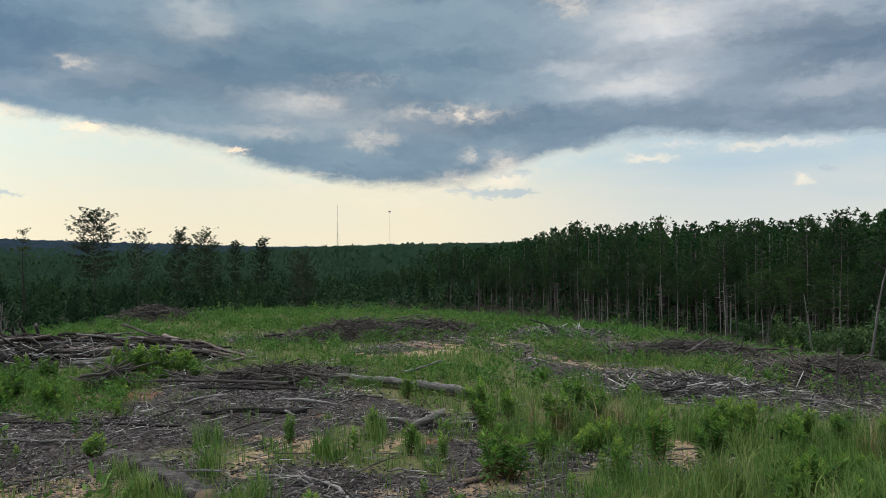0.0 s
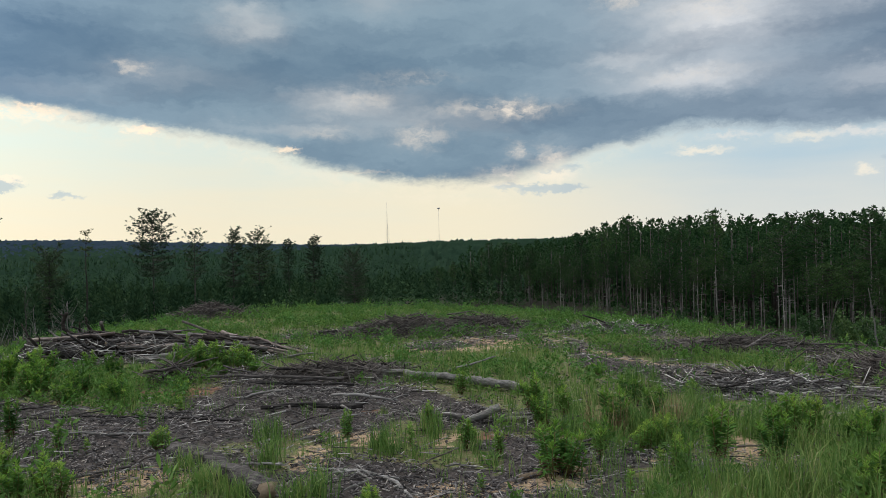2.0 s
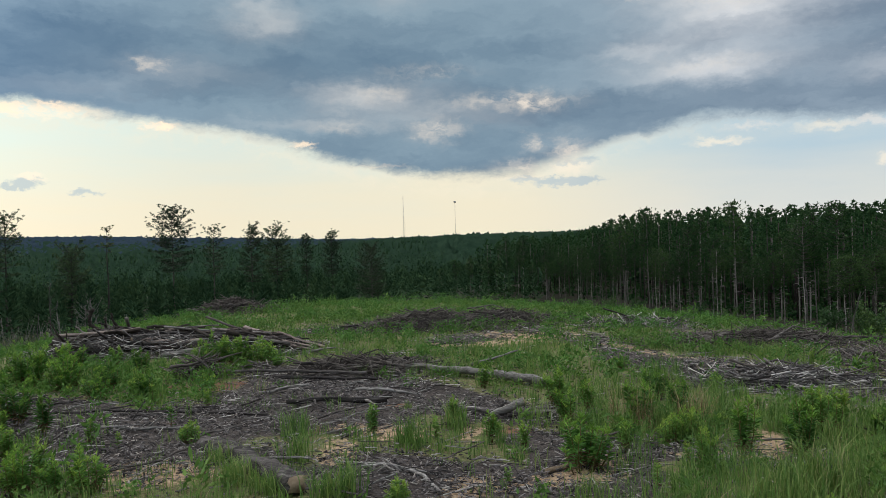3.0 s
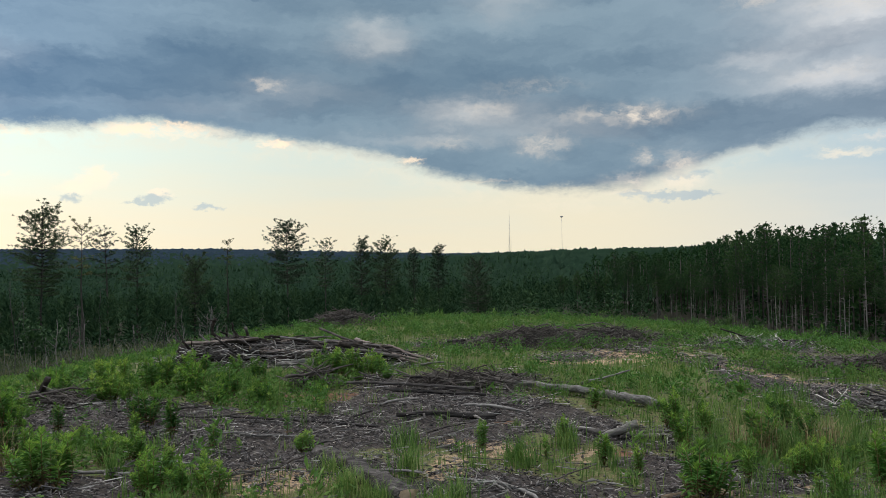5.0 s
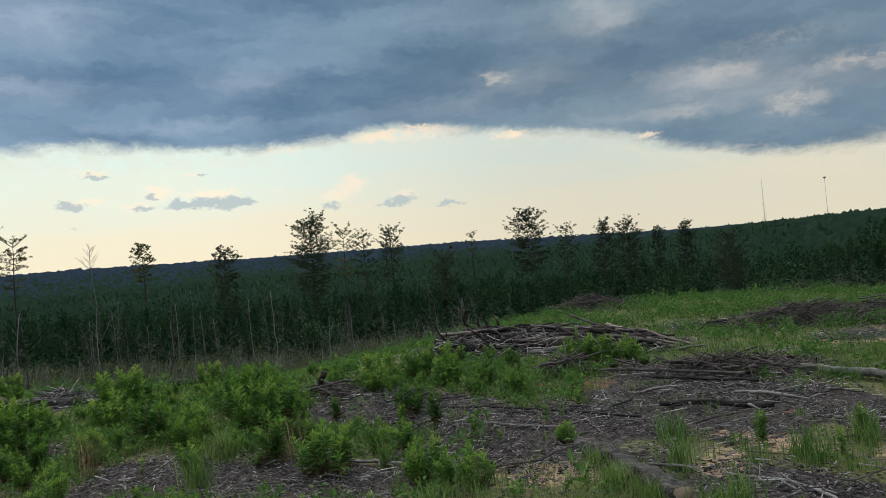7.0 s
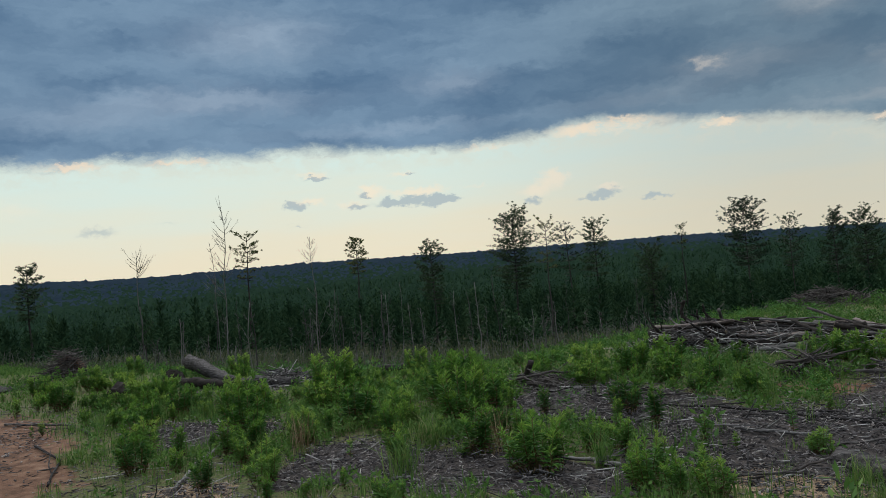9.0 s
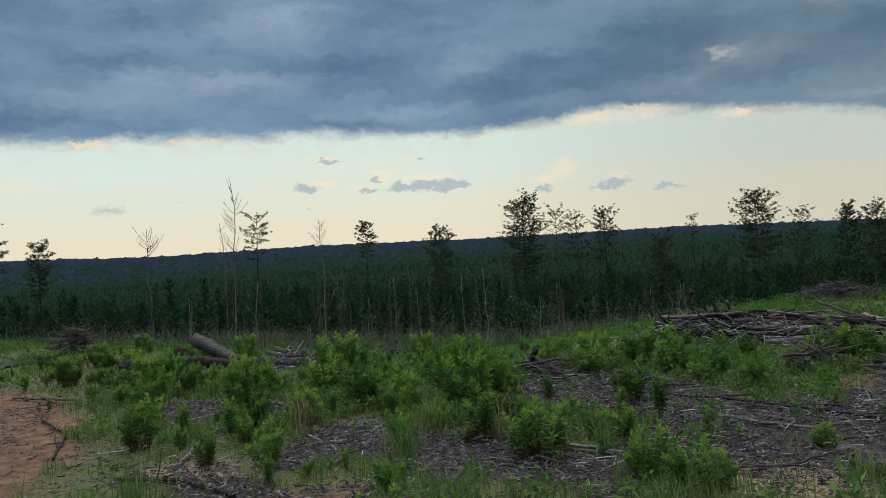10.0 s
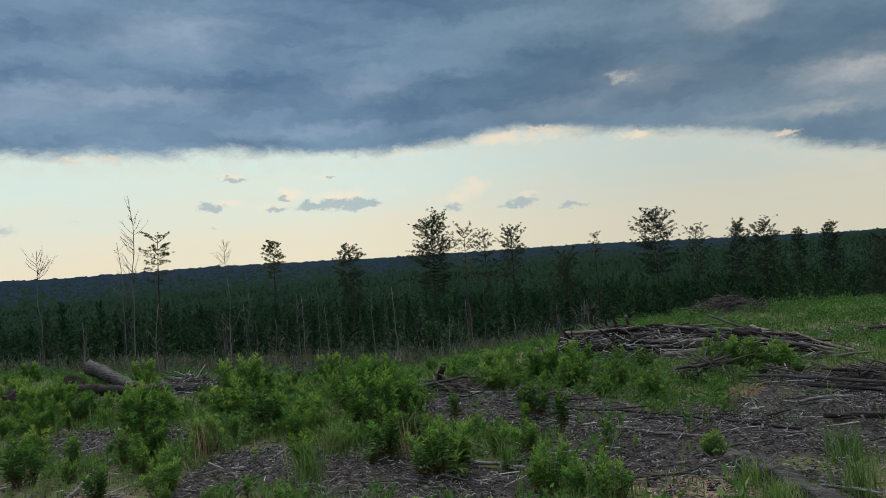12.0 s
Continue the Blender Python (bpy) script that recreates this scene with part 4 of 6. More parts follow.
# young plantation filling the valley
def build_young():
    rng = np.random.default_rng(5)
    g = Geo()

    def field(r0, r1, az0, az1, step, levels, per, hmin, hmax, wide):
        pts = []
        r = r0
        while r < r1:
            n = int(radians(az1 - az0) * r / step)
            az = az0 + (np.arange(n) + rng.uniform(0.1, 0.9, n)) * (az1 - az0) / n
            rr = r + rng.normal(size=n) * step * 0.3
            pts.append(np.c_[-rr * np.sin(np.radians(az)), rr * np.cos(np.radians(az))])
            r += step
        p = np.concatenate(pts)
        p = p[rng.random(len(p)) < 0.93]
        z = land(p[:, 0], p[:, 1])
        h = rng.uniform(hmin, hmax, len(p))
        n = len(p)
        for k in range(levels):
            f = (k + 0.3) / levels
            rad = wide * (1 - f) ** 0.75 * (h / hmax) + 0.12
            for j in range(per):
                b = rng.uniform(0, 2 * np.pi, n)
                zz = z + h * (0.12 + 0.86 * f)
                q0 = np.c_[p, zz + h * (0.15 if r0 < 200 else 0.3)]
                r1_ = rad * rng.uniform(0.7, 1.15, n)
                dz = h * rng.uniform(-0.06, 0.03, n)
                q1 = np.c_[p[:, 0] + r1_ * np.cos(b), p[:, 1] + r1_ * np.sin(b), zz + dz]
                b2 = b + rng.uniform(0.5, 0.9, n)
                q2 = np.c_[p[:, 0] + r1_ * 0.75 * np.cos(b2), p[:, 1] + r1_ * 0.75 * np.sin(b2), zz - 0.02 * h]
                i = np.arange(n)[:, None] * 3
                g.add(np.stack([q0, q1, q2], 1).reshape(-1, 3), [i + [0, 1, 2]])

    def bushy(r0, r1, az0, az1, step, boughs, hmin, hmax, wide, slim):
        """Conical young pines: boughs that spread outward and up from the stem, longest below."""
        pts, r = [], r0
        while r < r1:
            n = int(radians(az1 - az0) * r / step)
            az = np.radians(az0 + (np.arange(n) + rng.uniform(0.05, 0.95, n)) * (az1 - az0) / n)
            d = r + rng.normal(size=n) * step * 0.35
            pts.append(np.c_[-d * np.sin(az), d * np.cos(az)])
            r += step
        p = np.concatenate(pts)
        n = len(p)
        h = np.repeat(rng.uniform(hmin, hmax, n) * rng.uniform(0.8, 1.08, n), boughs)
        foot = np.repeat(np.c_[p, land(p[:, 0], p[:, 1])], boughs, 0)
        k = n * boughs
        f = np.tile((np.arange(boughs) + 0.5) / boughs, n) + rng.normal(size=k) * 0.02
        f = 0.06 + 0.92 * np.clip(f, 0, 1) ** 0.85
        b = rng.uniform(0, 2 * np.pi, k)
        ln = wide * (h / hmax) * (1 - f) ** 0.8 * rng.uniform(0.75, 1.2, k) + 0.05 * h * (0.6 + f)
        way = unit(np.c_[np.cos(b), np.sin(b), 0.35 + 1.9 * f**2 + rng.normal(size=k) * 0.15])
        side = unit(np.cross(way, np.tile([0, 0, 1.0], (k, 1))) + rng.normal(size=(k, 3)) * 0.35)
        base = foot + np.c_[np.zeros((k, 2)), h * f * 0.95] + way * (ln * rng.uniform(0.0, 0.7, k))[:, None]
        way = unit(way + rng.normal(size=(k, 3)) * 0.35)
        ln = ln * rng.uniform(0.35, 0.6, k) + 0.12
        v, t = diamonds(base, way, side, ln, ln * rng.uniform(0.8, 1.2, k) * slim, 0.06)
        g.add(v, [t])

    bushy(74, 116, 12, 96, 3.7, 210, 3.4, 6.8, 1.5, 0.34)
    bushy(116, 190, -2, 96, 3.9, 84, 4.8, 8.6, 1.7, 0.50)
    bushy(190, 300, -2, 96, 4.6, 34, 5.5, 9.0, 2.0, 0.7)
    bushy(300, 560, 3, 96, 6.0, 16, 6.5, 10.5, 2.6, 0.6)
    field(560, 1000, 6, 96, 9.5, 3, 3, 7.5, 10.5, 3.0)
    thing("young_pine_plantation", "rows of young conical pines filling the valley", "woods", kind="stuff", me=g.mesh("young_pine_plantation", [M_YOUNG]))


build_young()


# far woods: an uneven canopy over the valley and the distant ridge
def build_far_woods():
    rng = np.random.default_rng(8)
    az = np.radians(np.arange(-50, 104, 0.22))
    deg = np.degrees(az)
    start = np.interp(deg, [-62, -44, -30, -22.6, -13.2, -7, -2, 3, 7, 12], [92, 92, 102, 128, 148, 168, 190, 240, 300, 340])
    f = np.r_[0, 0.0002, np.linspace(0.004, 1, 150) ** 1.8]
    R = start[None] + (3100 - start[None]) * f[:, None]
    A = np.tile(az, (len(f), 1))
    R[2:-1] += rng.uniform(-0.4, 0.4, R[2:-1].shape) * np.gradient(R, axis=0)[2:-1]
    x, y = -R * np.sin(A), R * np.cos(A)
    z = land(x, y) + np.interp(R, [300, 520, 1100], [3.5, 5.0, 9.0]) * np.where(deg > 5, 1, 0)[None] + 9.0 * np.where(deg > 5, 0, 1)[None] + rng.normal(size=R.shape) * np.interp(R, [100, 1300, 3000], [1.4, 2.2, 3.2]) + np.maximum(rng.normal(size=R.shape) - 1.4, 0) * np.interp(R, [700, 1600], [0, 3.5])
    z -= np.where(deg > 5, 3.0, 9.0)[None] * np.exp(-(R - start[None]) / 90.0)
    z[0] -= 4.0
    n, m = R.shape
    i, j = np.meshgrid(np.arange(n - 1), np.arange(m - 1), indexing="ij")
    q = np.stack([i * m + j, i * m + j + 1, (i + 1) * m + j + 1, (i + 1) * m + j], -1).reshape(-1, 4)
    # faces past 900 to 2100 m, picked at random, take the haze-blue colour
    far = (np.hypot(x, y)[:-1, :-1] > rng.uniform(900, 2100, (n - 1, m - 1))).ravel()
    me = mesh_of("far_woods", np.stack([x, y, z], -1).reshape(-1, 3), [q[:, ::-1]], [M_VALLEY, M_HAZY_WOODS], [far.astype(int)])
    thing("far_woods", "distant dark green forest canopy covering the ridge, painted with blue haze", "woods", kind="stuff", me=me)


build_far_woods()


def radio_tower(az, top, d, label, lattice, beacon):
    x, y = polar(az, d)
    base = float(land(x, y)) + 2
    h = 2.4 + d * math.tan(radians(top)) - base
    root = thing("radio_tower", label, "radio tower", pose(x, y, base), "radio towers on the ridge")
    w = 1.3
    g = Geo()
    if lattice:
        for k in range(3):
            c, s = math.cos(2.1 * k) * w, math.sin(2.1 * k) * w
            add_tube(g, [(c, s, -3), (c * 0.5, s * 0.5, h)], [0.24, 0.14], 5)
        for n in range(26):
            z, f = h * n / 26, 1 - 0.5 * n / 26
            for k in range(3):
                a0, a1 = 2.1 * k, 2.1 * (k + 1)
                add_tube(g, [(math.cos(a0) * w * f, math.sin(a0) * w * f, z), (math.cos(a1) * w * f, math.sin(a1) * w * f, z + h / 26)], [0.09, 0.09], 4)
    else:
        add_tube(g, [(0, 0, -3), (0, 0, h * 0.5), (0, 0, h)], [0.55, 0.48, 0.4], 8)
    part_mesh("mast", g.mesh("mast", [M_STEEL]), root)
    if lattice:
        for k in range(3):
            for z in (0.35, 0.62, 0.9):
                gw = Geo()
                reach = h * 0.055
                add_tube(gw, [(math.cos(2.1 * k + 0.4) * reach, math.sin(2.1 * k + 0.4) * reach, -3), (0, 0, h * z)], [0.06, 0.06], 4)
                part_mesh("guy_wire", gw.mesh("guy_wire", [M_STEEL]), root)
    if beacon:
        gb = Geo()
        add_tube(gb, [(0, 0, h - 3), (0, 0, h - 2.6), (0, 0, h + 2.2), (0, 0, h + 2.6)], [1.0, 4.4, 4.4, 1.0], 10)
        part_mesh("antenna_drum", gb.mesh("antenna_drum", [M_STEEL]), root, "dark antenna platform at the mast top")


radio_tower(8.1, 3.42, 2680, "slender guyed lattice radio mast on the far ridge", True, False)
radio_tower(4.17, 2.9, 2680, "thin radio mast with an antenna platform at its top", False, True)


# ---- weeds and grass ----
def weed_meshes(seed, stems, height, leaf, lean_most, foot_r):
    """A leafy weed: upright stems clad in lance-shaped leaves, each with a bright rosette at its top."""
    rng = np.random.default_rng(seed)
    gs, gl = Geo(), Geo()
    for k in range(stems):
        b = rng.uniform(0, 2 * np.pi)
        out = math.sqrt(rng.random())
        lean = lean_most * out * rng.uniform(0.6, 1.2)
        h = height * rng.uniform(0.5, 1.0) * (1 - 0.25 * out)
        foot = np.array([math.cos(b), math.sin(b), 0]) * foot_r * out
        d = np.array([math.cos(b) * lean, math.sin(b) * lean, 1.0])
        pts = np.array([foot * 0.6 + [0, 0, -0.04], foot + d * h * 0.5, foot + d * h + [rng.normal() * 0.02, rng.normal() * 0.02, 0]])
        add_tube(gs, pts, [0.008, 0.006, 0.003], 4)
        n = int(104 * h / 0.7)
        f = 1 - rng.random(n) ** 0.95 * 0.80
        base = np.where(f[:, None] < 0.5, pts[0] + (pts[1] - pts[0]) * (f * 2)[:, None], pts[1] + (pts[2] - pts[1]) * (f * 2 - 1)[:, None])
        a = np.arange(n) * 2.4 + rng.normal(size=n) * 0.4
        rise = np.interp(f, [0, 0.4, 0.75, 0.92, 1], [-0.35, 0.15, 0.55, 1.0, 2.2]) + rng.normal(size=n) * 0.2
        way = unit(np.c_[np.cos(a), np.sin(a), rise])
        side = unit(np.cross(way, np.tile([0, 0, 1.0], (n, 1))) + rng.normal(size=(n, 3)) * 0.2)
        ln = leaf * rng.uniform(0.75, 1.2, n) * np.interp(f, [0, 0.4, 0.85, 1], [0.75, 1.15, 1.0, 0.62])
        dead = (f < 0.36) & (rng.random(n) < 0.6)
        tip = ~dead & (f > 0.80)
        for pick, slot in ((~dead & ~tip, 0), (tip, 1), (dead, 2)):
            if pick.any():
                v, t = diamonds(base[pick], way[pick], side[pick], ln[pick], ln[pick] * 0.21, 0.09)
                gl.add(v, [t], slot)
    return gs.mesh("stem", [M_STEM]), gl.mesh("foliage", [M_WEED, M_WEED_TIP, M_DEAD_LEAF])


WEEDS = []
for k, (st, h, lf, sp, ft) in enumerate([(14, 0.82, 0.090, 0.22, 0.17), (20, 0.88, 0.092, 0.26, 0.22), (9, 0.78, 0.090, 0.18, 0.12), (5, 0.62, 0.090, 0.2, 0.07), (1, 0.52, 0.095, 0.05, 0.01), (18, 0.58, 0.088, 0.34, 0.22), (3, 0.58, 0.094, 0.16, 0.05)]):
    s_, l_ = weed_meshes(40 + k, st, h, lf, sp, ft)
    ob = thing("weed_plant", "bright green leafy weed with whorls of narrow leaves", "weed", pose(0, 0, -300 - k), "weeds on the clearing")
    part_mesh("stem", s_, ob)
    part_mesh("foliage", l_, ob)
    WEEDS.append([ob, False])
WEED_PARTS = [[c.data for c in w[0].children] for w in WEEDS]


def put_weed(kind, x, y, scale, turn):
    m = stand_at(x, y, turn, scale, 0.0)
    ob, used = WEEDS[kind]
    if used:
        copy_thing(ob, m)
    else:
        ob.matrix_basis = m
        WEEDS[kind][1] = True


rw = np.random.default_rng(21)
# the bushes that stand out one by one
WEST_BUSHES = [
    (-11.6, 6.2, 1, 1.15), (-15.1, 6.7, 0, 1.1), (-8.8, 4.9, 0, 0.75), (-12.2, 8.1, 5, 1.2), (-12.9, 8.8, 1, 1.1), (-8.6, 8.0, 1, 1.05),
    (-7.3, 6.9, 2, 1.0), (-6.2, 6.7, 5, 1.0), (-5.9, 7.8, 2, 0.7), (-6.2, 9.0, 3, 0.95), (-6.6, 8.8, 3, 0.7), (-7.9, 6.3, 2, 0.6),
    (-4.6, 9.3, 4, 0.8), (-5.3, 8.6, 6, 0.7), (-4.9, 8.5, 6, 0.6), (-9.6, 7.6, 0, 0.9)]
PILE_BUSHES = [
    (-10.4, 7.4, 5, 1.1), (-9.9, 8.9, 1, 1.1), (-9.3, 9.4, 5, 1.0), (-9.3, 4.4, 2, 0.7), (-8.2, 4.6, 3, 0.6), (-13.6, 7.4, 0, 0.9),
    (-8.8, 13.6, 2, 1.2), (-8.2, 13.8, 2, 1.1), (-7.7, 12.9, 5, 0.95), (-7.0, 12.9, 0, 0.9), (-6.8, 12.2, 5, 0.8), (-6.2, 12.6, 3, 0.8),
    (-8.9, 12.2, 5, 0.9), (-9.6, 13.2, 1, 0.9), (-9.9, 12.2, 5, 0.8), (-10.6, 13.0, 0, 0.9)]
EAST_BUSHES = [
    (-5.4, 15.2, 1, 0.55), (-4.7, 15.0, 0, 0.5), (-6.0, 15.3, 5, 0.6), (-5.2, 14.6, 5, 0.5), (-3.3, 7.3, 6, 0.6), (-5.0, 6.9, 5, 0.7),
    (-4.6, 6.7, 2, 0.6), (0.5, 10.8, 0, 0.85), (0.6, 9.7, 2, 0.8), (0.9, 10.4, 1, 0.8), (1.5, 9.4, 0, 0.95), (2.3, 8.0, 3, 1.1),
    (2.9, 8.1, 0, 0.85), (3.2, 8.9, 1, 0.75), (2.6, 9.4, 5, 0.7), (2.1, 10.0, 2, 0.7)]
MIDDLE_BUSHES = [
    (3.9, 8.2, 1, 0.75), (4.6, 8.5, 0, 0.75), (1.1, 8.3, 3, 0.6), (4.2, 8.8, 2, 0.7), (2.2, 10.6, 0, 0.5), (1.5, 10.9, 1, 0.5),
    (5.0, 8.0, 5, 0.8), (0.9, 11.4, 0, 0.45), (-0.6, 12.0, 3, 0.7), (-1.1, 9.0, 6, 0.8), (-1.9, 9.2, 3, 0.7), (-0.2, 7.3, 6, 0.6),
    (1.2, 7.0, 4, 0.8), (-0.4, 8.8, 3, 0.7), (5.0, 12.6, 5, 0.45), (5.6, 13.0, 0, 0.4)]
PILE_FRONT = [
    (-7.9, 12.3, 0, 0.95), (-7.1, 13.4, 2, 0.9), (-6.0, 14.1, 0, 1.2), (-5.6, 14.3, 1, 1.0), (-5.2, 14.6, 5, 1.2), (-9.4, 14.7, 2, 0.9),
    (-8.6, 12.2, 1, 0.8), (-8.2, 14.6, 2, 0.75), (-6.5, 14.6, 2, 1.0), (-9.3, 8.6, 1, 1.0), (-9.0, 9.0, 0, 1.0), (-8.0, 9.0, 3, 0.8), (-13.9, 5.5, 0, 0.9),
    (-14.6, 6.0, 2, 0.9), (-12.2, 4.9, 5, 0.8), (-16.2, 6.4, 1, 0.9), (-11.0, 4.9, 3, 0.9), (-17.2, 7.4, 0, 0.9), (-10.4, 5.6, 2, 0.8)]
for x, y, kind, sc in WEST_BUSHES + PILE_BUSHES + EAST_BUSHES + MIDDLE_BUSHES + [(x, y + 0.9 * (y > 11.9), k, c) for x, y, k, c in PILE_FRONT]:
    front = -11 < x < -4 and y > 11.9
    kind = {0: 2, 1: 3, 5: 6}.get(kind, kind) if x > 0 else kind
    put_weed(kind, x, y - (0.9 if front else 0.0), sc * rw.uniform(0.92, 1.06) * ((0.95 if x < -7 else 0.75) if front else 1.0), rw.uniform(0, 360))


def weediness(x, y):
    z = np.maximum.reduce([capsule(x, y, -16, 9.0, -7.5, 8.5, 4.0), capsule(x, y, -12, 13.6, -7.0, 12.6, 1.8) * 1.2, capsule(x, y, 1.0, 8.7, 5.6, 7.6, 1.5), capsule(x, y, -20, 8.5, -30, 8, 4.0) * 0.8,
                           capsule(x, y, -6.5, 15, -4.5, 15, 1.0), 0.22 * np.ones(np.shape(x))])
    return z * (1 - 0.93 * litter_at(x, y)) * (1 - clay_at(x, y)) * (1 - sand_at(x, y))


count = 0
spare = []
while count < 440:
    x, y = rw.uniform(-24, 7.5), rw.uniform(4.0, 16)
    if brow_distance(x, y) > -0.3 or math.hypot(x, y) < 6.4 or math.hypot(x + 2.6, y - 7.2) < 1.3 or rw.random() > weediness(np.array(x), np.array(y)):
        continue
    if capsule(x, y - 0.6, -2.8, 13.6, 0.8, 11.6, 1.4) > 0.05 or capsule(x, y, -11.5, 15.6, -4.2, 15.3, 1.5) > 0.3 or math.hypot(x + 9.7, y - 10.9) < 0.9 or capsule(x, y, -21, 8.6, -15.5, 8.6, 0.9) > 0.3:
        continue
    kind = (0, 1, 2, 3, 3, 4, 4, 5, 6, 6)[int(rw.integers(10))]
    spec_ = (kind, x, y, rw.uniform(0.4, 0.95) * (0.55 if y > 11.6 or (x > 0 and y > 9) else 1.0) * (0.85 if x < -14 else 1.0), rw.uniform(0, 360))
    if count < 215:
        put_weed(*spec_)
    else:
        spare.append(spec_)
    count += 1


def join_weeds(specs):
    """The smaller and farther weeds, joined: the same plants, copied vertex by vertex."""
    g = Geo()
    flat = []
    for parts in WEED_PARTS:
        arrays = []
        for me in parts:
            co = np.empty(len(me.vertices) * 3)
            me.vertices.foreach_get("co", co)
            polys = {}
            for p in me.polygons:
                polys.setdefault((len(p.vertices), p.material_index if me.name.startswith("foliage") else 3), []).append(tuple(p.vertices))
            arrays.append((co.reshape(-1, 3), polys))
        flat.append(arrays)
    for kind, x, y, sc, turn in specs:
        m = np.array(stand_at(x, y, turn, sc * 0.8, 0.0))
        for co, polys in flat[kind]:
            base = g.n
            g.add(co @ m[:3, :3].T + m[:3, 3], [])
            for (k, slot), f in polys.items():
                g.f.setdefault(k, []).append(np.array(f) + base)
                g.i.setdefault(k, []).append(np.full(len(f), slot))
    thing("small_weeds", "scattered small leafy green weeds among the slash", "weeds", kind="stuff", me=g.mesh("small_weeds", [M_WEED, M_WEED_TIP, M_DEAD_LEAF, M_STEM]))


join_weeds(spare)


def scatter(rng, n, box, dens):
    """About n random points in a box, thinned by a density from 0 to 1."""
    x, y = rng.uniform(box[0], box[1], n), rng.uniform(box[2], box[3], n)
    keep = rng.random(n) < dens(x, y)
    return x[keep], y[keep]


def bare(x, y):
    return np.maximum.reduce([litter_at(x, y) * 0.93, np.minimum(1, clay_at(x, y) * 1.3), np.minimum(1, sand_at(x, y) * 1.2)])


def patchy(x, y, s, k):
    return np.clip(0.55 + 0.8 * wave(x, y, s, k), 0.05, 1)


# low weeds farther out, towards the brow
def build_far_weeds():
    rng = np.random.default_rng(33)
    g = Geo()
    x, y = scatter(rng, 30000, (-46, 12, 4, 33), lambda x, y: (1 - bare(x, y)) * patchy(x, y, 0.8, 4) * (brow_distance(x, y) < 5) * (np.hypot(x, y) > 12.5) * (1 - capsule(x, y, -11, 16.6, -4.5, 16.4, 1.6)) * np.where(np.hypot(x, y) > 17, 0.75, 0.35) * np.where(x < -16, 0.5, 1))
    x2, y2 = scatter(rng, 6000, (-26, 7, 1.5, 15), lambda x, y: np.clip(weediness(x, y) * 1.5 - 0.2, 0, 1) * (np.hypot(x, y) > 6) * (np.hypot(x, y) < 15))
    x, y = np.r_[x, x2], np.r_[y, y2]
    z = land(x, y)
    n = len(x)
    per = 24
    h = rng.uniform(0.10, 0.30, n) * np.where(rng.random(n) < 0.05, 1.9, 1.0) * np.where(np.hypot(x, y) > 20, 1.1, 1.0)
    base = np.repeat(np.c_[x, y, z], per, 0) + rng.normal(size=(n * per, 3)) * [0.07, 0.07, 0]
    hh = np.repeat(h, per)
    base[:, 2] += hh * rng.uniform(0.0, 0.75, n * per)
    way = unit(rng.normal(size=(n * per, 3)) * [1, 1, 0.5] + [0, 0, 0.8])
    side = unit(np.cross(way, rng.normal(size=(n * per, 3))))
    v, t = diamonds(base, way, side, 0.05 + hh * 0.18, 0.022 + hh * 0.05, 0.05)
    g.add(v, [t])
    # taller leafy clumps out to the brow
    x, y = scatter(rng, 5200, (-30, 10, 9, 31), lambda x, y: (1 - bare(x, y)) * np.clip(wave(x, y, 1.5, 15) + 0.35, 0, 1) * (brow_distance(x, y) < 1) * (np.hypot(x, y) > 12) * (1 - capsule(x, y, -11, 15.9, -4.0, 15.7, 1.2)))
    per = 40
    h = rng.uniform(0.18, 0.42, len(x))
    q = np.repeat(np.c_[x, y, land(x, y)], per, 0)
    hh = np.repeat(h, per)
    q[:, :2] += rng.normal(size=(len(q), 2)) * (0.32 * hh)[:, None]
    q[:, 2] += hh * rng.uniform(0.1, 1.0, len(q))
    way = unit(rng.normal(size=q.shape) * [1, 1, 0.5] + [0, 0, 0.7])
    v, t = diamonds(q, way, unit(np.cross(way, rng.normal(size=q.shape))), rng.uniform(0.06, 0.11, len(q)), rng.uniform(0.016, 0.03, len(q)), 0.06)
    g.add(v, [t], 1)
    thing("low_weeds", "low green weeds covering the clearing out to the brow", "weeds", kind="stuff", me=g.mesh("low_weeds", [M_WEED_FAR, M_WEED]))


build_far_weeds()


def blades(g, rng, x, y, hmin, hmax, width, per, radius, slot=0, lean=0.45):
    n = len(x) * per
    foot = np.repeat(np.c_[x, y, land(x, y) - 0.01], per, 0) + np.c_[rng.normal(size=(n, 2)) * radius, np.zeros(n)]
    h = np.repeat(rng.uniform(hmin, hmax, len(x)), per) * rng.uniform(0.5, 1.1, n)
    b = rng.uniform(0, 2 * np.pi, n)
    out = np.c_[np.cos(b), np.sin(b), np.zeros(n)]
    side = np.c_[-np.sin(b), np.cos(b), np.zeros(n)]
    tilt = rng.uniform(0.05, lean, n)
    mid = foot + out * (h * tilt * 0.45)[:, None] + np.c_[np.zeros((n, 2)), h * 0.6]
    tip = foot + out * (h * tilt * 1.5)[:, None] + np.c_[np.zeros((n, 2)), h * (1 - 0.3 * tilt)]
    w = width * rng.uniform(0.6, 1.2, n)[:, None] / 2
    v = np.stack([foot - side * w, foot + side * w, mid + side * w * 0.8, mid - side * w * 0.8, tip], 1).reshape(-1, 3)
    i = np.arange(n)[:, None] * 5
    g.add(v, [i + [0, 1, 2, 3], i + [3, 2, 4]], slot)


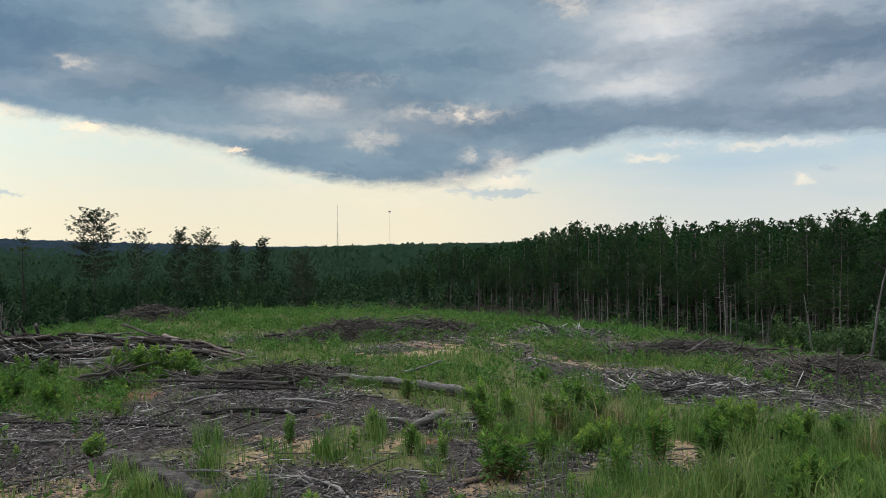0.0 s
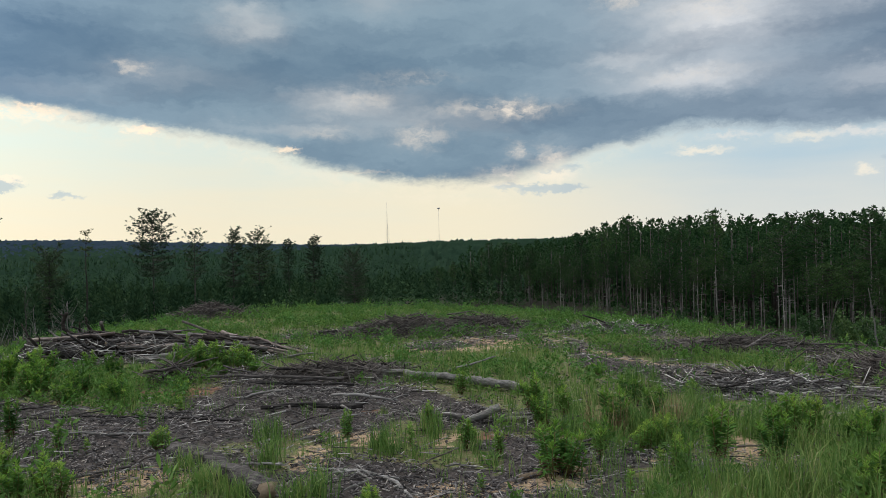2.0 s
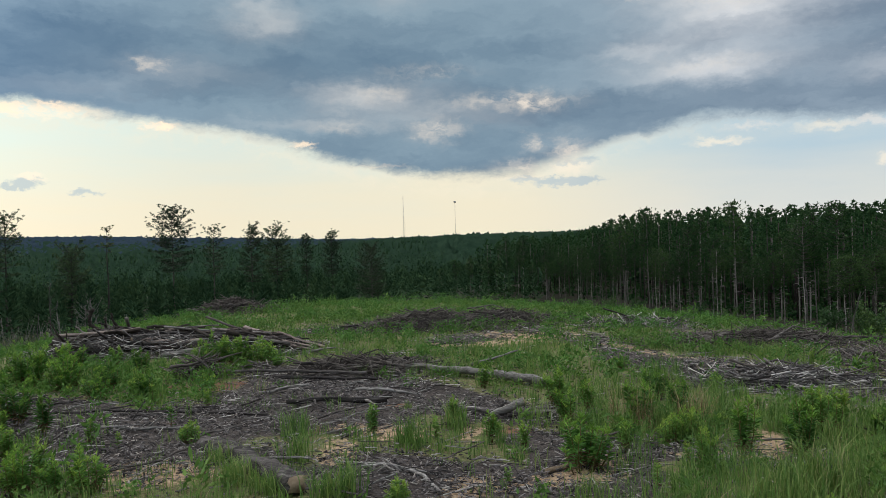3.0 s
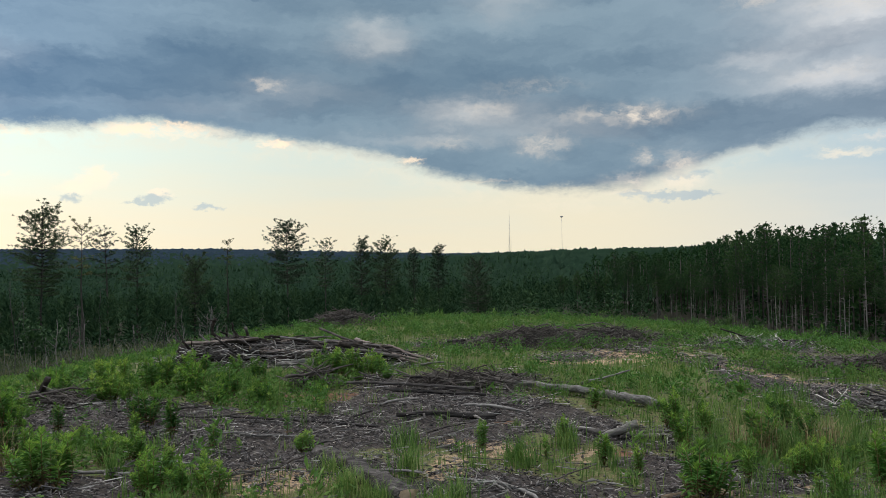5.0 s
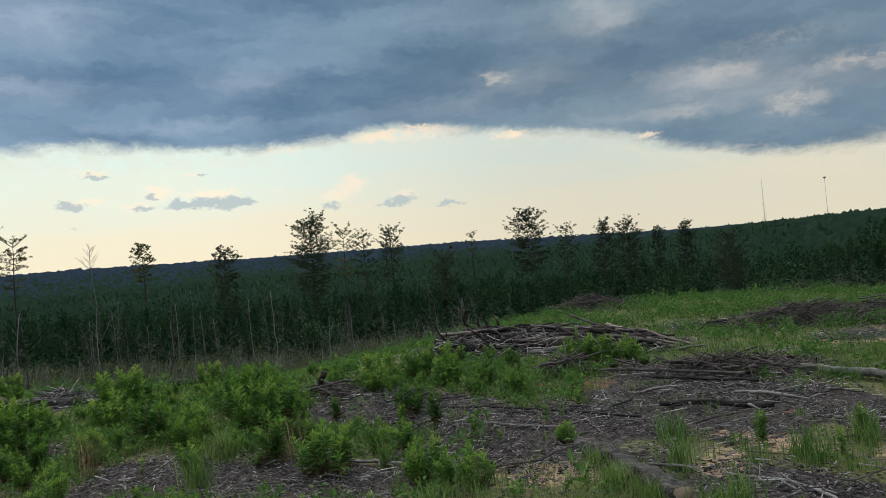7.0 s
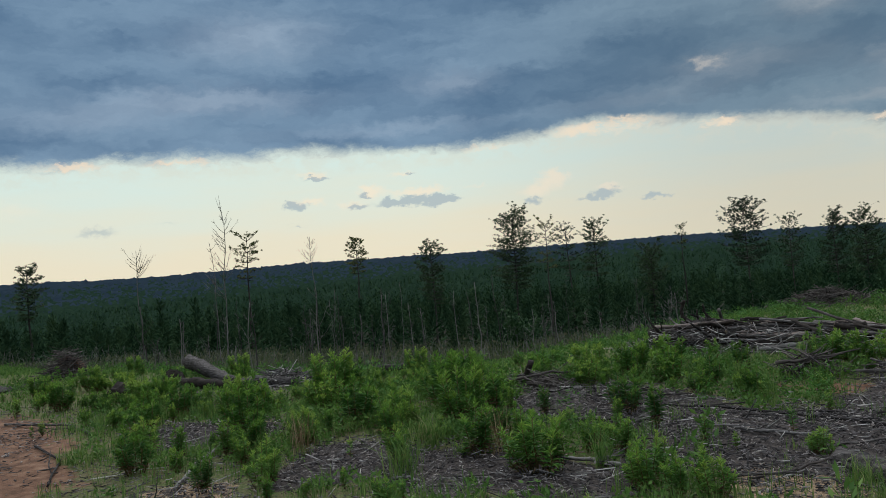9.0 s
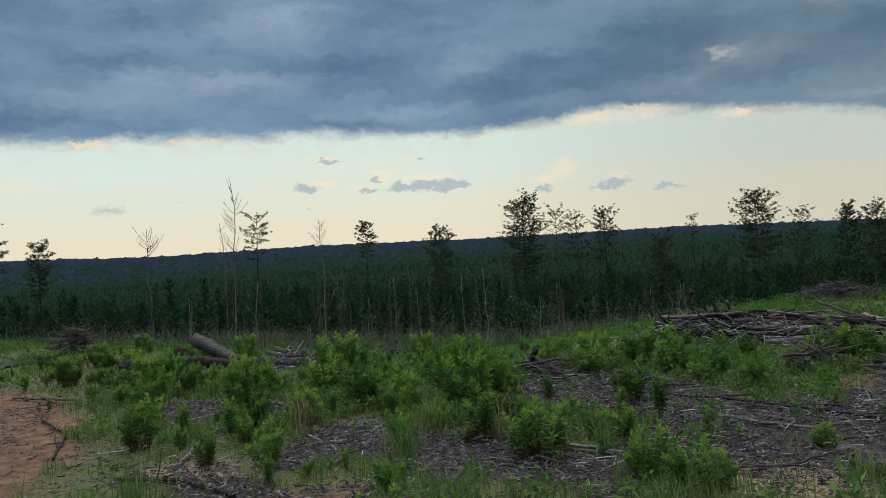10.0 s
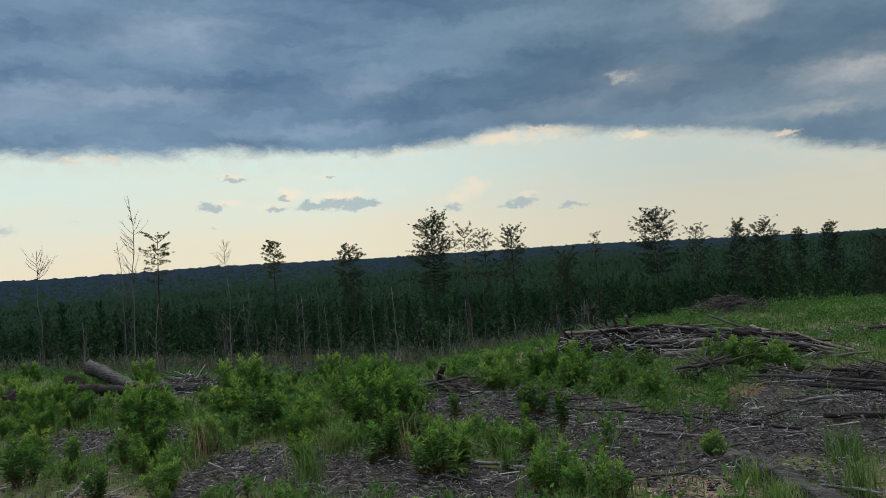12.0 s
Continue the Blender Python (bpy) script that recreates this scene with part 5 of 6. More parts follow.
def build_grass():
    rng = np.random.default_rng(44)
    g = Geo()
    box = (-26, 8, 0.8, 17)
    near = lambda x, y: (1 - bare(x, y)) * patchy(x, y, 1.1, 7) * (np.hypot(x, y) > 5.2) * (np.hypot(x, y) < 17) * (brow_distance(x, y) < 0)
    x, y = scatter(rng, 17000, box, near)
    blades(g, rng, x, y, 0.12, 0.34, 0.009, 13, 0.06)
    # taller tussocks
    x, y = scatter(rng, 900, box, lambda x, y: near(x, y) * (wave(x, y, 0.7, 5) > -0.1) * 0.6)
    blades(g, rng, x, y, 0.3, 0.6, 0.009, 34, 0.05, 0, 0.6)
    # lush grass through the weeds to the east
    x, y = scatter(rng, 800, (0, 7, 5.8, 10.5), lambda x, y: capsule(x, y, 1.2, 8.6, 6.0, 7.2, 2.0) * (1 - bare(x, y)))
    blades(g, rng, x, y, 0.25, 0.55, 0.008, 22, 0.08, 0, 0.6)
    # sparse sprigs among the slash
    x, y = scatter(rng, 1500, box, lambda x, y: (litter_at(x, y) > 0.5) * 0.28)
    blades(g, rng, x, y, 0.08, 0.25, 0.008, 8, 0.04)
    # dead straw
    x, y = scatter(rng, 2600, box, lambda x, y: near(x, y) * 0.35 * (wave(x, y, 1.0, 9) > 0.0))
    blades(g, rng, x, y, 0.1, 0.4, 0.006, 9, 0.06, 1, 0.8)
    # far grass
    x, y = scatter(rng, 48000, (-52, 12, 3, 40), lambda x, y: (1 - bare(x, y)) * (np.hypot(x, y) > 15) * (brow_distance(x, y) < np.where(x < -6, 26, 9)) * 0.8 * np.where(x < -20, 0.6, 1))
    blades(g, rng, x, y, 0.08, 0.24, 0.020, 5, 0.12)
    thing("grass", "patchy green grass and dry straw over the clearing", "grass", kind="stuff", me=g.mesh("grass", [M_GRASS, M_STRAW]))


build_grass()
# red-brown broom grass clumps among the weeds
for x, y in [(1.2, 9.6), (1.45, 9.3), (2.0, 9.3), (2.2, 9.5), (-7.2, 7.1), (-9.7, 6.0), (4.6, 8.0)]:
    g = Geo()
    blades(g, np.random.default_rng(int(abs(x * 100))), np.array([x]), np.array([y]), 0.55, 0.7, 0.007, 60, 0.08, 0, 0.5)
    thing("broom_grass", "upright clump of dry red-brown broom grass", "grass clump", group="broom grass clumps", me=g.mesh("broom_grass", [M_STRAW]))
for x, y, h in [(-1.75, 6.95, 0.45), (-2.55, 8.0, 0.4), (-1.9, 6.7, 0.4), (-2.9, 9.2, 0.45), (3.9, 6.6, 0.5), (4.3, 7.0, 0.45), (3.4, 6.3, 0.35), (4.7, 7.3, 0.45), (-1.4, 8.9, 0.4), (-7.5, 5.9, 0.55), (-8.2, 6.9, 0.5), (-0.9, 9.6, 0.4), (2.7, 7.0, 0.6), (-2.9, 7.25, 0.3), (-2.5, 6.95, 0.28), (-3.4, 7.8, 0.3), (-3.1, 7.5, 0.22)]:
    g = Geo()
    blades(g, np.random.default_rng(int(abs(x * 100 + y))), np.array([x]), np.array([y]), h, h * 1.02, 0.011, 110, 0.09, 0, 0.6)
    thing("grass_tussock", "tall fresh green tussock of long grass blades", "grass clump", group="grass tussocks", me=g.mesh("grass_tussock", [M_GRASS]))


# ---- slash: chips, sticks, branches, piles ----
def build_slash():
    rng = np.random.default_rng(55)
    g = Geo()
    dens = lambda x, y: np.clip(litter_at(x, y) * 1.1, 0, 1) * (0.45 + 0.55 * patchy(x, y, 1.7, 2))
    for n, box, l0, l1, r0, r1, flat, slot, lift in ((95000, (-14, 8, 3.6, 14.5), 0.02, 0.085, 0.005, 0.018, 0.4, 1, 0.045), (17000, (-14, 8, 3.6, 21.5), 0.05, 0.24, 0.003, 0.008, 1.0, 0, 0.06), (700, (-14, 8, 3.6, 21.5), 0.25, 0.8, 0.005, 0.011, 1.0, 0, 0.08), (9000, (-14, 8, 13, 21.5), 0.08, 0.3, 0.008, 0.02, 0.4, 1, 0.05)):
        x, y = scatter(rng, n, box, dens)
        k = len(x)
        a = rng.uniform(0, np.pi, k)
        way = unit(np.c_[np.cos(a), np.sin(a) * 0.8, rng.normal(size=k) * (0.35 if slot else 0.13)])
        mid = np.c_[x, y, land(x, y) + 0.008 + np.abs(rng.normal(size=k)) * lift]
        v, q, t = prisms(mid, way, rng.uniform(l0, l1, k), rng.uniform(r0, r1, k), flat)
        g.add(v, [q, t], slot)
    # chips and straw scraps through the turf
    x, y = scatter(rng, 55000, (-20, 8, 1.0, 14), lambda x, y: (np.hypot(x, y) > 4.5) * (0.25 + 0.5 * (wave(x, y, 1.4, 6) > 0)))
    k = len(x)
    a = rng.uniform(0, np.pi, k)
    v, q, t = prisms(np.c_[x, y, land(x, y) + 0.006], unit(np.c_[np.cos(a), np.sin(a), rng.normal(size=k) * 0.1]), rng.uniform(0.02, 0.11, k), rng.uniform(0.004, 0.018, k), 0.4)
    g.add(v, [q, t], 1)
    # stray sticks over the whole clearing
    x, y = scatter(rng, 2600, (-20, 8, 4, 24), lambda x, y: (brow_distance(x, y) < 0) * 0.5)
    k = len(x)
    a = rng.uniform(0, np.pi, k)
    v, q, t = prisms(np.c_[x, y, land(x, y) + 0.02], unit(np.c_[np.cos(a), np.sin(a), rng.normal(size=k) * 0.15]), rng.uniform(0.12, 0.7, k), rng.uniform(0.004, 0.012, k))
    g.add(v, [q, t], 0)
    thing("logging_slash", "grey chips, bark and broken sticks strewn over the soil", "slash", kind="stuff", me=g.mesh("logging_slash", [M_STICK, M_CHIP]))


build_slash()


def limb(points, r0, r1, mat, rng, sides=8, rough=0.08, twigs=0, cap=None):
    """A crooked limb through the points, with side twigs."""
    p = np.asarray(points, float)
    s = np.linspace(0, 1, len(p))
    size = np.linalg.norm(p[-1] - p[0])
    k = int(max(6, len(p) * 3, size * (9 if max(r0, r1) > 0.06 else 4)))
    f = np.linspace(0, 1, k)
    q = np.stack([np.interp(f, s, p[:, n]) for n in range(3)], 1)
    q[1:-1] += rng.normal(size=(k - 2, 3)) * min(size * 0.01, 0.016, 0.1 * max(r0, r1) + 0.004)
    g = Geo()
    add_tube(g, q, np.linspace(r0, r1, k), sides, rng, rough, 0, 1 if cap else None)
    for _ in range(twigs):
        c = q[int(rng.integers(1, k - 1))]
        d = unit(rng.normal(size=3) * [1, 1, 0.5] + unit(p[-1] - p[0]) * 0.8)
        ln = size * rng.uniform(0.08, 0.25)
        add_tube(g, [c, c + d * ln * 0.5, c + d * ln + rng.normal(size=3) * ln * 0.1], [r1 * 0.6, r1 * 0.45, r1 * 0.15], 4)
    return g.mesh("limb", [mat] + ([cap] if cap else []), smooth=False)


def limb_thing(name, label, category, points, r0, r1, mat, seed, group="", **more):
    p = np.asarray(points, float)
    root = p.mean(0)
    rng = np.random.default_rng(seed)
    twigs = more.pop("twigs", 0)
    me = limb(p - root, r0, r1, mat, rng, **more)
    if not twigs:
        return thing(name, label, category, pose(*root), group, me=me)
    ob = thing(name, label, category, pose(*root), group)
    part_mesh("stem", me, ob)
    size = np.linalg.norm(p[-1] - p[0])
    for _ in range(twigs):
        f = rng.uniform(0.15, 0.95) * (len(p) - 1)
        c = p[int(f)] + (p[int(f) + 1] - p[int(f)]) * (f - int(f)) - root
        d = unit(rng.normal(size=3) * [1, 1, 0.5] + unit(p[-1] - p[0]) * 0.9)
        ln = size * rng.uniform(0.1, 0.28)
        g = Geo()
        add_tube(g, [c, c + d * ln * 0.5, c + d * ln + rng.normal(size=3) * ln * 0.12], [r1 * 0.6, r1 * 0.45, r1 * 0.15], 4)
        part_mesh("twig", g.mesh("twig", [mat]), ob)
    return ob


def on(x, y, h=0.0):
    return (x, y, float(land(x, y)) + h)


# the bleached log and its neighbours
limb_thing("fallen_log", "long bleached grey log lying in the grass", "log", [on(-2.9, 13.9, 0.10), on(-1.78, 13.25, 0.12), on(-0.6, 12.55, 0.13), on(0.38, 11.9, 0.10)], 0.04, 0.08, M_PALE, 1, sides=13, rough=0.22)
limb_thing("thin_pole", "thin crooked pole slanting up from the grass", "pole", [on(-1.0, 13.6, 0.03), on(-0.5, 13.3, 0.2), on(-0.04, 13.0, 0.42)], 0.03, 0.015, M_STICK, 2, twigs=2)
limb_thing("long_pole", "long thin grey pole lying across the weeds", "pole", [on(-6.45, 13.3, 0.10), on(-4.6, 13.05, 0.14), on(-2.7, 12.85, 0.12)], 0.02, 0.03, M_LOG, 3)
limb_thing("broken_limb", "short broken pale limb resting on slash", "branch", [on(-0.42, 9.95, 0.05), on(0.02, 9.92, 0.25)], 0.05, 0.06, M_PALE, 4, cap=M_CUT)
limb_thing("branch", "grey crooked branch lying on the slash", "branch", [on(-0.95, 10.3, 0.08), on(-0.4, 10.15, 0.05), on(0.45, 10.1, 0.06)], 0.035, 0.05, M_LOG, 5, twigs=3)
limb_thing("branch", "grey crooked branch lying on the slash", "branch", [on(-0.2, 10.0, 0.04), on(0.3, 10.25, 0.1), on(0.65, 10.0, 0.05)], 0.03, 0.045, M_LOG, 6, twigs=3)
limb_thing("forked_branch", "pale forked branch lying on bare soil", "branch", [on(-2.1, 7.95, 0.03), on(-1.5, 7.85, 0.05), on(-1.1, 7.6, 0.05), on(-0.85, 7.0, 0.03)], 0.014, 0.022, M_PALE, 7, twigs=7)
limb_thing("forked_branch", "pale forked branch lying on bare soil", "branch", [on(-1.55, 7.9, 0.05), on(-1.35, 7.5, 0.06), on(-1.6, 7.1, 0.03)], 0.016, 0.01, M_PALE, 8, twigs=4)
limb_thing("rotten_log", "rotten dark log with a sawn tan end", "log", [on(-3.85, 8.5, 0.06), on(-3.3, 8.0, 0.08), on(-2.75, 7.45, 0.09), on(-2.22, 6.88, 0.11)], 0.085, 0.10, M_LOG, 9, sides=14, rough=0.3, cap=M_CUT)
limb_thing("grey_root", "weathered grey root lying on slash", "root", [on(-3.5, 10.75, 0.08), on(-2.8, 10.8, 0.10), on(-2.0, 10.85, 0.05)], 0.03, 0.045, M_LOG, 10, twigs=8, rough=0.2)
limb_thing("grey_root", "weathered grey root lying on slash", "root", [on(-2.6, 11.5, 0.08), on(-2.1, 11.3, 0.12), on(-1.55, 11.35, 0.05)], 0.03, 0.02, M_PALE, 11, twigs=7, rough=0.2)
limb_thing("wood_chunk", "split tan wood chunk on bare sand", "wood chunk", [on(0.2, 7.65, 0.03), on(0.55, 7.9, 0.03)], 0.028, 0.02, M_CUT, 12)
NEAR_BRANCHES = [
    (on(-7.4, 10.05, 0.06), on(-5.6, 10.25, 0.05), on(-3.6, 10.15, 0.06)),
    (on(-5.6, 9.3, 0.05), on(-5.0, 9.2, 0.04), on(-4.2, 9.3, 0.05)),
    (on(-4.3, 12.6, 0.1), on(-3.4, 12.4, 0.12), on(-2.4, 12.3, 0.1)),
    (on(-3.8, 13.9, 0.2), on(-3.0, 13.8, 0.22), on(-2.0, 13.9, 0.15)),
    (on(-4.0, 11.4, 0.08), on(-3.6, 11.2, 0.2), on(-3.2, 10.9, 0.3)),
    (on(3.0, 12.8, 0.05), on(3.8, 12.4, 0.1), on(4.5, 12.3, 0.06)),
    (on(4.4, 11.4, 0.05), on(5.2, 11.0, 0.1), on(6.1, 10.6, 0.06))]
FAR_BRANCHES = [
    (on(-6.9, 7.4, 0.05), on(-6.3, 7.2, 0.06), on(-5.6, 7.3, 0.04)),
    (on(-14.6, 4.9, 0.03), on(-16.0, 5.0, 0.04), on(-17.6, 4.3, 0.03)),
    (on(-11.6, 3.4, 0.02), on(-12.8, 3.9, 0.04), on(-14.4, 4.0, 0.03)),
    (on(-9.6, 4.2, 0.05), on(-10.4, 4.8, 0.03), on(-11.2, 5.6, 0.05)),
    (on(-8.0, 4.1, 0.03), on(-8.9, 4.0, 0.05), on(-9.9, 3.6, 0.03))]
for n, (a, b, c) in enumerate(NEAR_BRANCHES + FAR_BRANCHES):
    limb_thing("branch", "grey crooked branch lying on the slash", "branch", [a, b, c], 0.014 + 0.008 * (n % 3), 0.02, (M_LOG, M_PALE, M_LOG)[n % 3], 60 + n, "branches on the slash", twigs=5)
rb = np.random.default_rng(66)
made = 0
while made < 90:
    x, y = rb.uniform(-9, 7.5), rb.uniform(5.5, 19)
    if rb.random() > litter_at(np.array(x), np.array(y)) * 0.9:
        continue
    b, ln = rb.uniform(-0.5, 0.9), rb.uniform(0.3, 0.9)
    d = np.array([math.cos(b), math.sin(b)]) * ln / 2
    limb_thing("branch", "grey crooked branch lying on the slash", "branch", [on(x - d[0], y - d[1], 0.04), on(x + rb.normal() * 0.06, y + rb.normal() * 0.06, 0.08), on(x + d[0], y + d[1], rb.uniform(0.03, 0.2))], rb.uniform(0.007, 0.018), rb.uniform(0.006, 0.013), (M_LOG, M_PALE, M_LOG, M_TWIG)[made % 4], 300 + made, "branches on the slash", twigs=3, sides=6)
    made += 1


# ---- the log pile ----
def log_part(parent, name, a, b, r0, r1, seed, mat=None, cap=None, origin=(0, 0, 0), bow=0.03, twigs=0):
    rng = np.random.default_rng(seed)
    a, b = np.asarray(a, float), np.asarray(b, float)
    mid = (a + b) / 2 + rng.normal(size=3) * np.linalg.norm(b - a) * bow * 0.5
    c = (a + b) / 2
    me = limb(np.array([a, mid, b]) - c, r0, r1, mat or M_LOG, rng, 8, 0.26, twigs, cap)
    ob = part_mesh(name, me, parent)
    ob.location = c - np.asarray(origin)
    return ob


def build_log_pile():
    org = np.array(on(-7.8, 16.5))
    root = thing("log_pile", "heap of weathered grey-brown logs with loose poles on top", "log pile", pose(*org))
    rng = np.random.default_rng(91)
    z = org[2]
    n = 0

    def crest(x):
        return float(np.interp(x, [-11.0, -10.4, -9.6, -8.8, -7.4, -6.4, -5.4, -4.4], [0.14, 0.38, 0.66, 0.60, 0.52, 0.54, 0.34, 0.06]))

    # stacked logs: mostly lengthwise, the thick ones low, fewer above
    for count, low, high, l0, l1, r0, r1, turn in ((48, 0.0, 0.45, 1.0, 2.4, 0.042, 0.082, 0.25), (64, 0.3, 0.9, 0.7, 2.0, 0.032, 0.068, 0.32), (46, 0.75, 1.06, 0.5, 1.6, 0.016, 0.036, 0.5)):
        for _ in range(count):
            ln = rng.uniform(l0, l1)
            b = rng.normal() * turn
            x = rng.uniform(-9.6, -5.2)
            top = crest(x)
            d = np.array([math.cos(b), math.sin(b), rng.normal() * 0.07 - 0.16 * (x > -6.2)]) * ln / 2
            c = np.array([x, 16.6 + rng.normal() * 0.42 * (1.1 - 0.5 * high), z + top * rng.uniform(low, high)])
            r = rng.uniform(r0, r1)
            # two logs in six take the charred colour for the shaded gaps between them
            log_part(root, "log", c - d, c + d, r, r * rng.uniform(0.6, 1.0), 1000 + n, (M_LOG, M_BROWN_LOG, M_CHAR, M_LOG, M_CHAR, M_BROWN_LOG)[n % 6], M_CUT if n % 4 == 0 else None, org)
            n += 1
    # the western end: a dark knot of roots and short chunks
    for k in range(80):
        x = rng.uniform(-10.8, -8.9)
        c = np.array([x, 16.45 + rng.normal() * 0.35, z + crest(x) * rng.uniform(0.1, 1.0)])
        d = unit(rng.normal(size=3) * [1, 0.6, 0.75]) * rng.uniform(0.15, 0.45)
        r = rng.uniform(0.014, 0.045)
        log_part(root, "root", c - d, c + d, r, r * 0.55, 1700 + k, (M_CHAR, M_LOG, M_TWIG)[k % 3], None, org, 0.25, 2)
    # the eastern end: dark limbs sliding down to the grass
    for k in range(30):
        xa = rng.uniform(-6.7, -5.3)
        ya, ln = rng.uniform(16.1, 17.0), rng.uniform(0.7, 1.7)
        a = np.array([xa, ya, z + crest(xa) * rng.uniform(0.5, 1.1)])
        xb = min(xa + ln, -4.3)
        bb = np.array([xb, ya - 0.2 + rng.normal() * 0.15, z + crest(xb) * rng.uniform(0.4, 1.0) + 0.04])
        r = rng.uniform(0.014, 0.036)
        log_part(root, "log", a, bb, r, r * 0.8, 1400 + k, (M_CHAR, M_LOG, M_BROWN_LOG)[k % 3], None, org)
    poles = (
        ((-7.16, 16.6, 0.83), (-4.55, 16.5, 0.06), 0.026, 0.022, M_TWIG, "pole"),
        ((-7.0, 16.75, 0.74), (-5.5, 16.5, 0.26), 0.024, 0.028, M_CHAR, "pole"),
        ((-8.12, 16.5, 0.63), (-6.5, 16.5, 0.46), 0.022, 0.032, M_PALE, "pole"),
        ((-7.55, 15.95, 0.62), (-7.38, 15.85, 0.02), 0.016, 0.028, M_PALE, "stake"),
        ((-8.9, 16.35, 0.43), (-6.8, 16.35, 0.44), 0.034, 0.034, M_LOG, "log"),
        ((-8.45, 16.15, 0.33), (-7.0, 16.1, 0.35), 0.055, 0.05, M_BROWN_LOG, "log"),
        ((-8.15, 15.95, 0.20), (-6.65, 15.95, 0.27), 0.05, 0.045, M_BROWN_LOG, "log"))
    ends = (
        ((-7.85, 15.75, 0.05), (-6.65, 15.9, 0.22), 0.06, 0.05, M_PALE, "log"),
        ((-7.5, 15.6, -0.02), (-6.9, 15.5, 0.06), 0.05, 0.05, M_BROWN_LOG, "log"),
        ((-10.62, 16.6, 0.12), (-11.0, 16.6, 0.84), 0.024, 0.012, M_CHAR, "stake"),
        ((-11.0, 16.6, 0.10), (-10.2, 16.5, 0.18), 0.06, 0.07, M_CHAR, "log"),
        ((-9.7, 16.4, 0.52), (-9.0, 16.3, 0.58), 0.07, 0.06, M_LOG, "log"),
        ((-6.5, 16.2, 0.0), (-6.35, 16.3, 0.50), 0.14, 0.11, M_CHAR, "stump"),
        ((-4.95, 15.9, 0.02), (-3.85, 15.4, 0.24), 0.03, 0.018, M_PALE, "pole"))
    for a, b, r0, r1, mat, name in poles + ends:
        log_part(root, name, np.array(a) + [0, 0, z], np.array(b) + [0, 0, z], r0, r1, 1500 + n, mat, M_CUT if r0 > 0.07 else None, org)
        n += 1
    rng2 = np.random.default_rng(4)
    hook = np.array([(-9.6, 16.7, 0.45), (-9.85, 16.7, 0.56), (-10.02, 16.7, 0.68), (-10.05, 16.7, 0.82), (-10.0, 16.7, 0.96), (-9.93, 16.7, 1.06)]) + [0, 0, z]
    part_mesh("charred_limb", limb(hook - org, 0.045, 0.035, M_CHAR, rng2, 8, 0.25, 3), root, "black charred hooked limb")
    g = Geo()
    k = 2200
    mid = np.c_[rng.uniform(-10.9, -4.5, k), 16.4 + rng.normal(size=k) * 0.5, np.zeros(k)]
    mid[:, 2] = z + np.interp(mid[:, 0], [-11, -9.6, -6.4, -4.4], [0.1, 0.58, 0.5, 0.05]) * rng.uniform(0.0, 0.9, k)
    a = rng.normal(size=k) * 0.7
    v, q, t = prisms(mid - org, unit(np.c_[np.cos(a), np.sin(a), rng.normal(size=k) * 0.4]), rng.uniform(0.12, 0.6, k), rng.uniform(0.005, 0.014, k))
    g.add(v, [q, t])
    part_mesh("stick_litter", g.mesh("stick_litter", [M_STICK]), root, kind="stuff")


build_log_pile()


def brush_pile(cx, cy, lx, ly, h, seed, limbs, twigs, label, mat=None):
    """A heap of dead branches: a low mound of twigs with limbs through it."""
    rng = np.random.default_rng(seed)
    org = np.array(on(cx, cy))
    root = thing("brush_pile", label, "brush pile", pose(*org), "brush piles")

    def top(x, y):
        return h * np.exp(-((x / lx) ** 2 + (y / ly) ** 2) * 1.6)

    g = Geo()
    x, y = rng.normal(size=twigs) * lx * 0.55, rng.normal(size=twigs) * ly * 0.55
    a = rng.uniform(0, np.pi, twigs)
    mid = np.c_[x, y, land(x + cx, y + cy) - org[2] + top(x, y) * rng.uniform(0.0, 1.1, twigs) + 0.02]
    v, q, t = prisms(mid, unit(np.c_[np.cos(a), np.sin(a), rng.normal(size=twigs) * 0.3]), rng.uniform(0.2, 1.0, twigs), rng.uniform(0.005, 0.014, twigs))
    g.add(v, [q, t])
    part_mesh("brush", g.mesh("brush", [mat or M_TWIG]), root, kind="stuff")
    for n in range(limbs):
        x, y = rng.normal() * lx * 0.5, rng.normal() * ly * 0.5
        b, ln = rng.normal() * 0.7, rng.uniform(0.5, 1.7)
        d = np.array([math.cos(b), math.sin(b), rng.normal() * 0.14]) * ln / 2
        c = np.array([x, y, float(land(x + cx, y + cy)) - org[2] + float(top(x, y)) * rng.uniform(0.5, 1.0) + 0.05])
        me = limb(np.array([-d, rng.normal(size=3) * 0.08, d]), rng.uniform(0.012, 0.03), 0.009, (M_LOG, M_TWIG)[n % 2], rng, 6, 0.1, 4)
        ob = part_mesh("branch", me, root)
        ob.location = c


brush_pile(-2.3, 20.3, 2.2, 0.9, 0.42, 1, 34, 2600, "low wide heap of grey-brown dead branches on the grass")
brush_pile(-0.6, 21.2, 1.6, 0.7, 0.35, 2, 18, 1400, "low heap of dark dead branches on the grass")
brush_pile(-10.4, 26.2, 1.6, 0.8, 0.5, 3, 20, 1500, "heap of dark dead branches near the brow")
brush_pile(-3.0, 13.6, 1.3, 0.5, 0.26, 4, 26, 1200, "matted heap of grey branches and roots")
brush_pile(5.3, 16.6, 1.9, 0.7, 0.24, 5, 20, 1200, "heap of brown dead branches at the edge of the slope")
brush_pile(7.2, 13.4, 1.1, 1.5, 0.35, 6, 22, 2000, "tangle of reddish-brown dead branches at the slope")
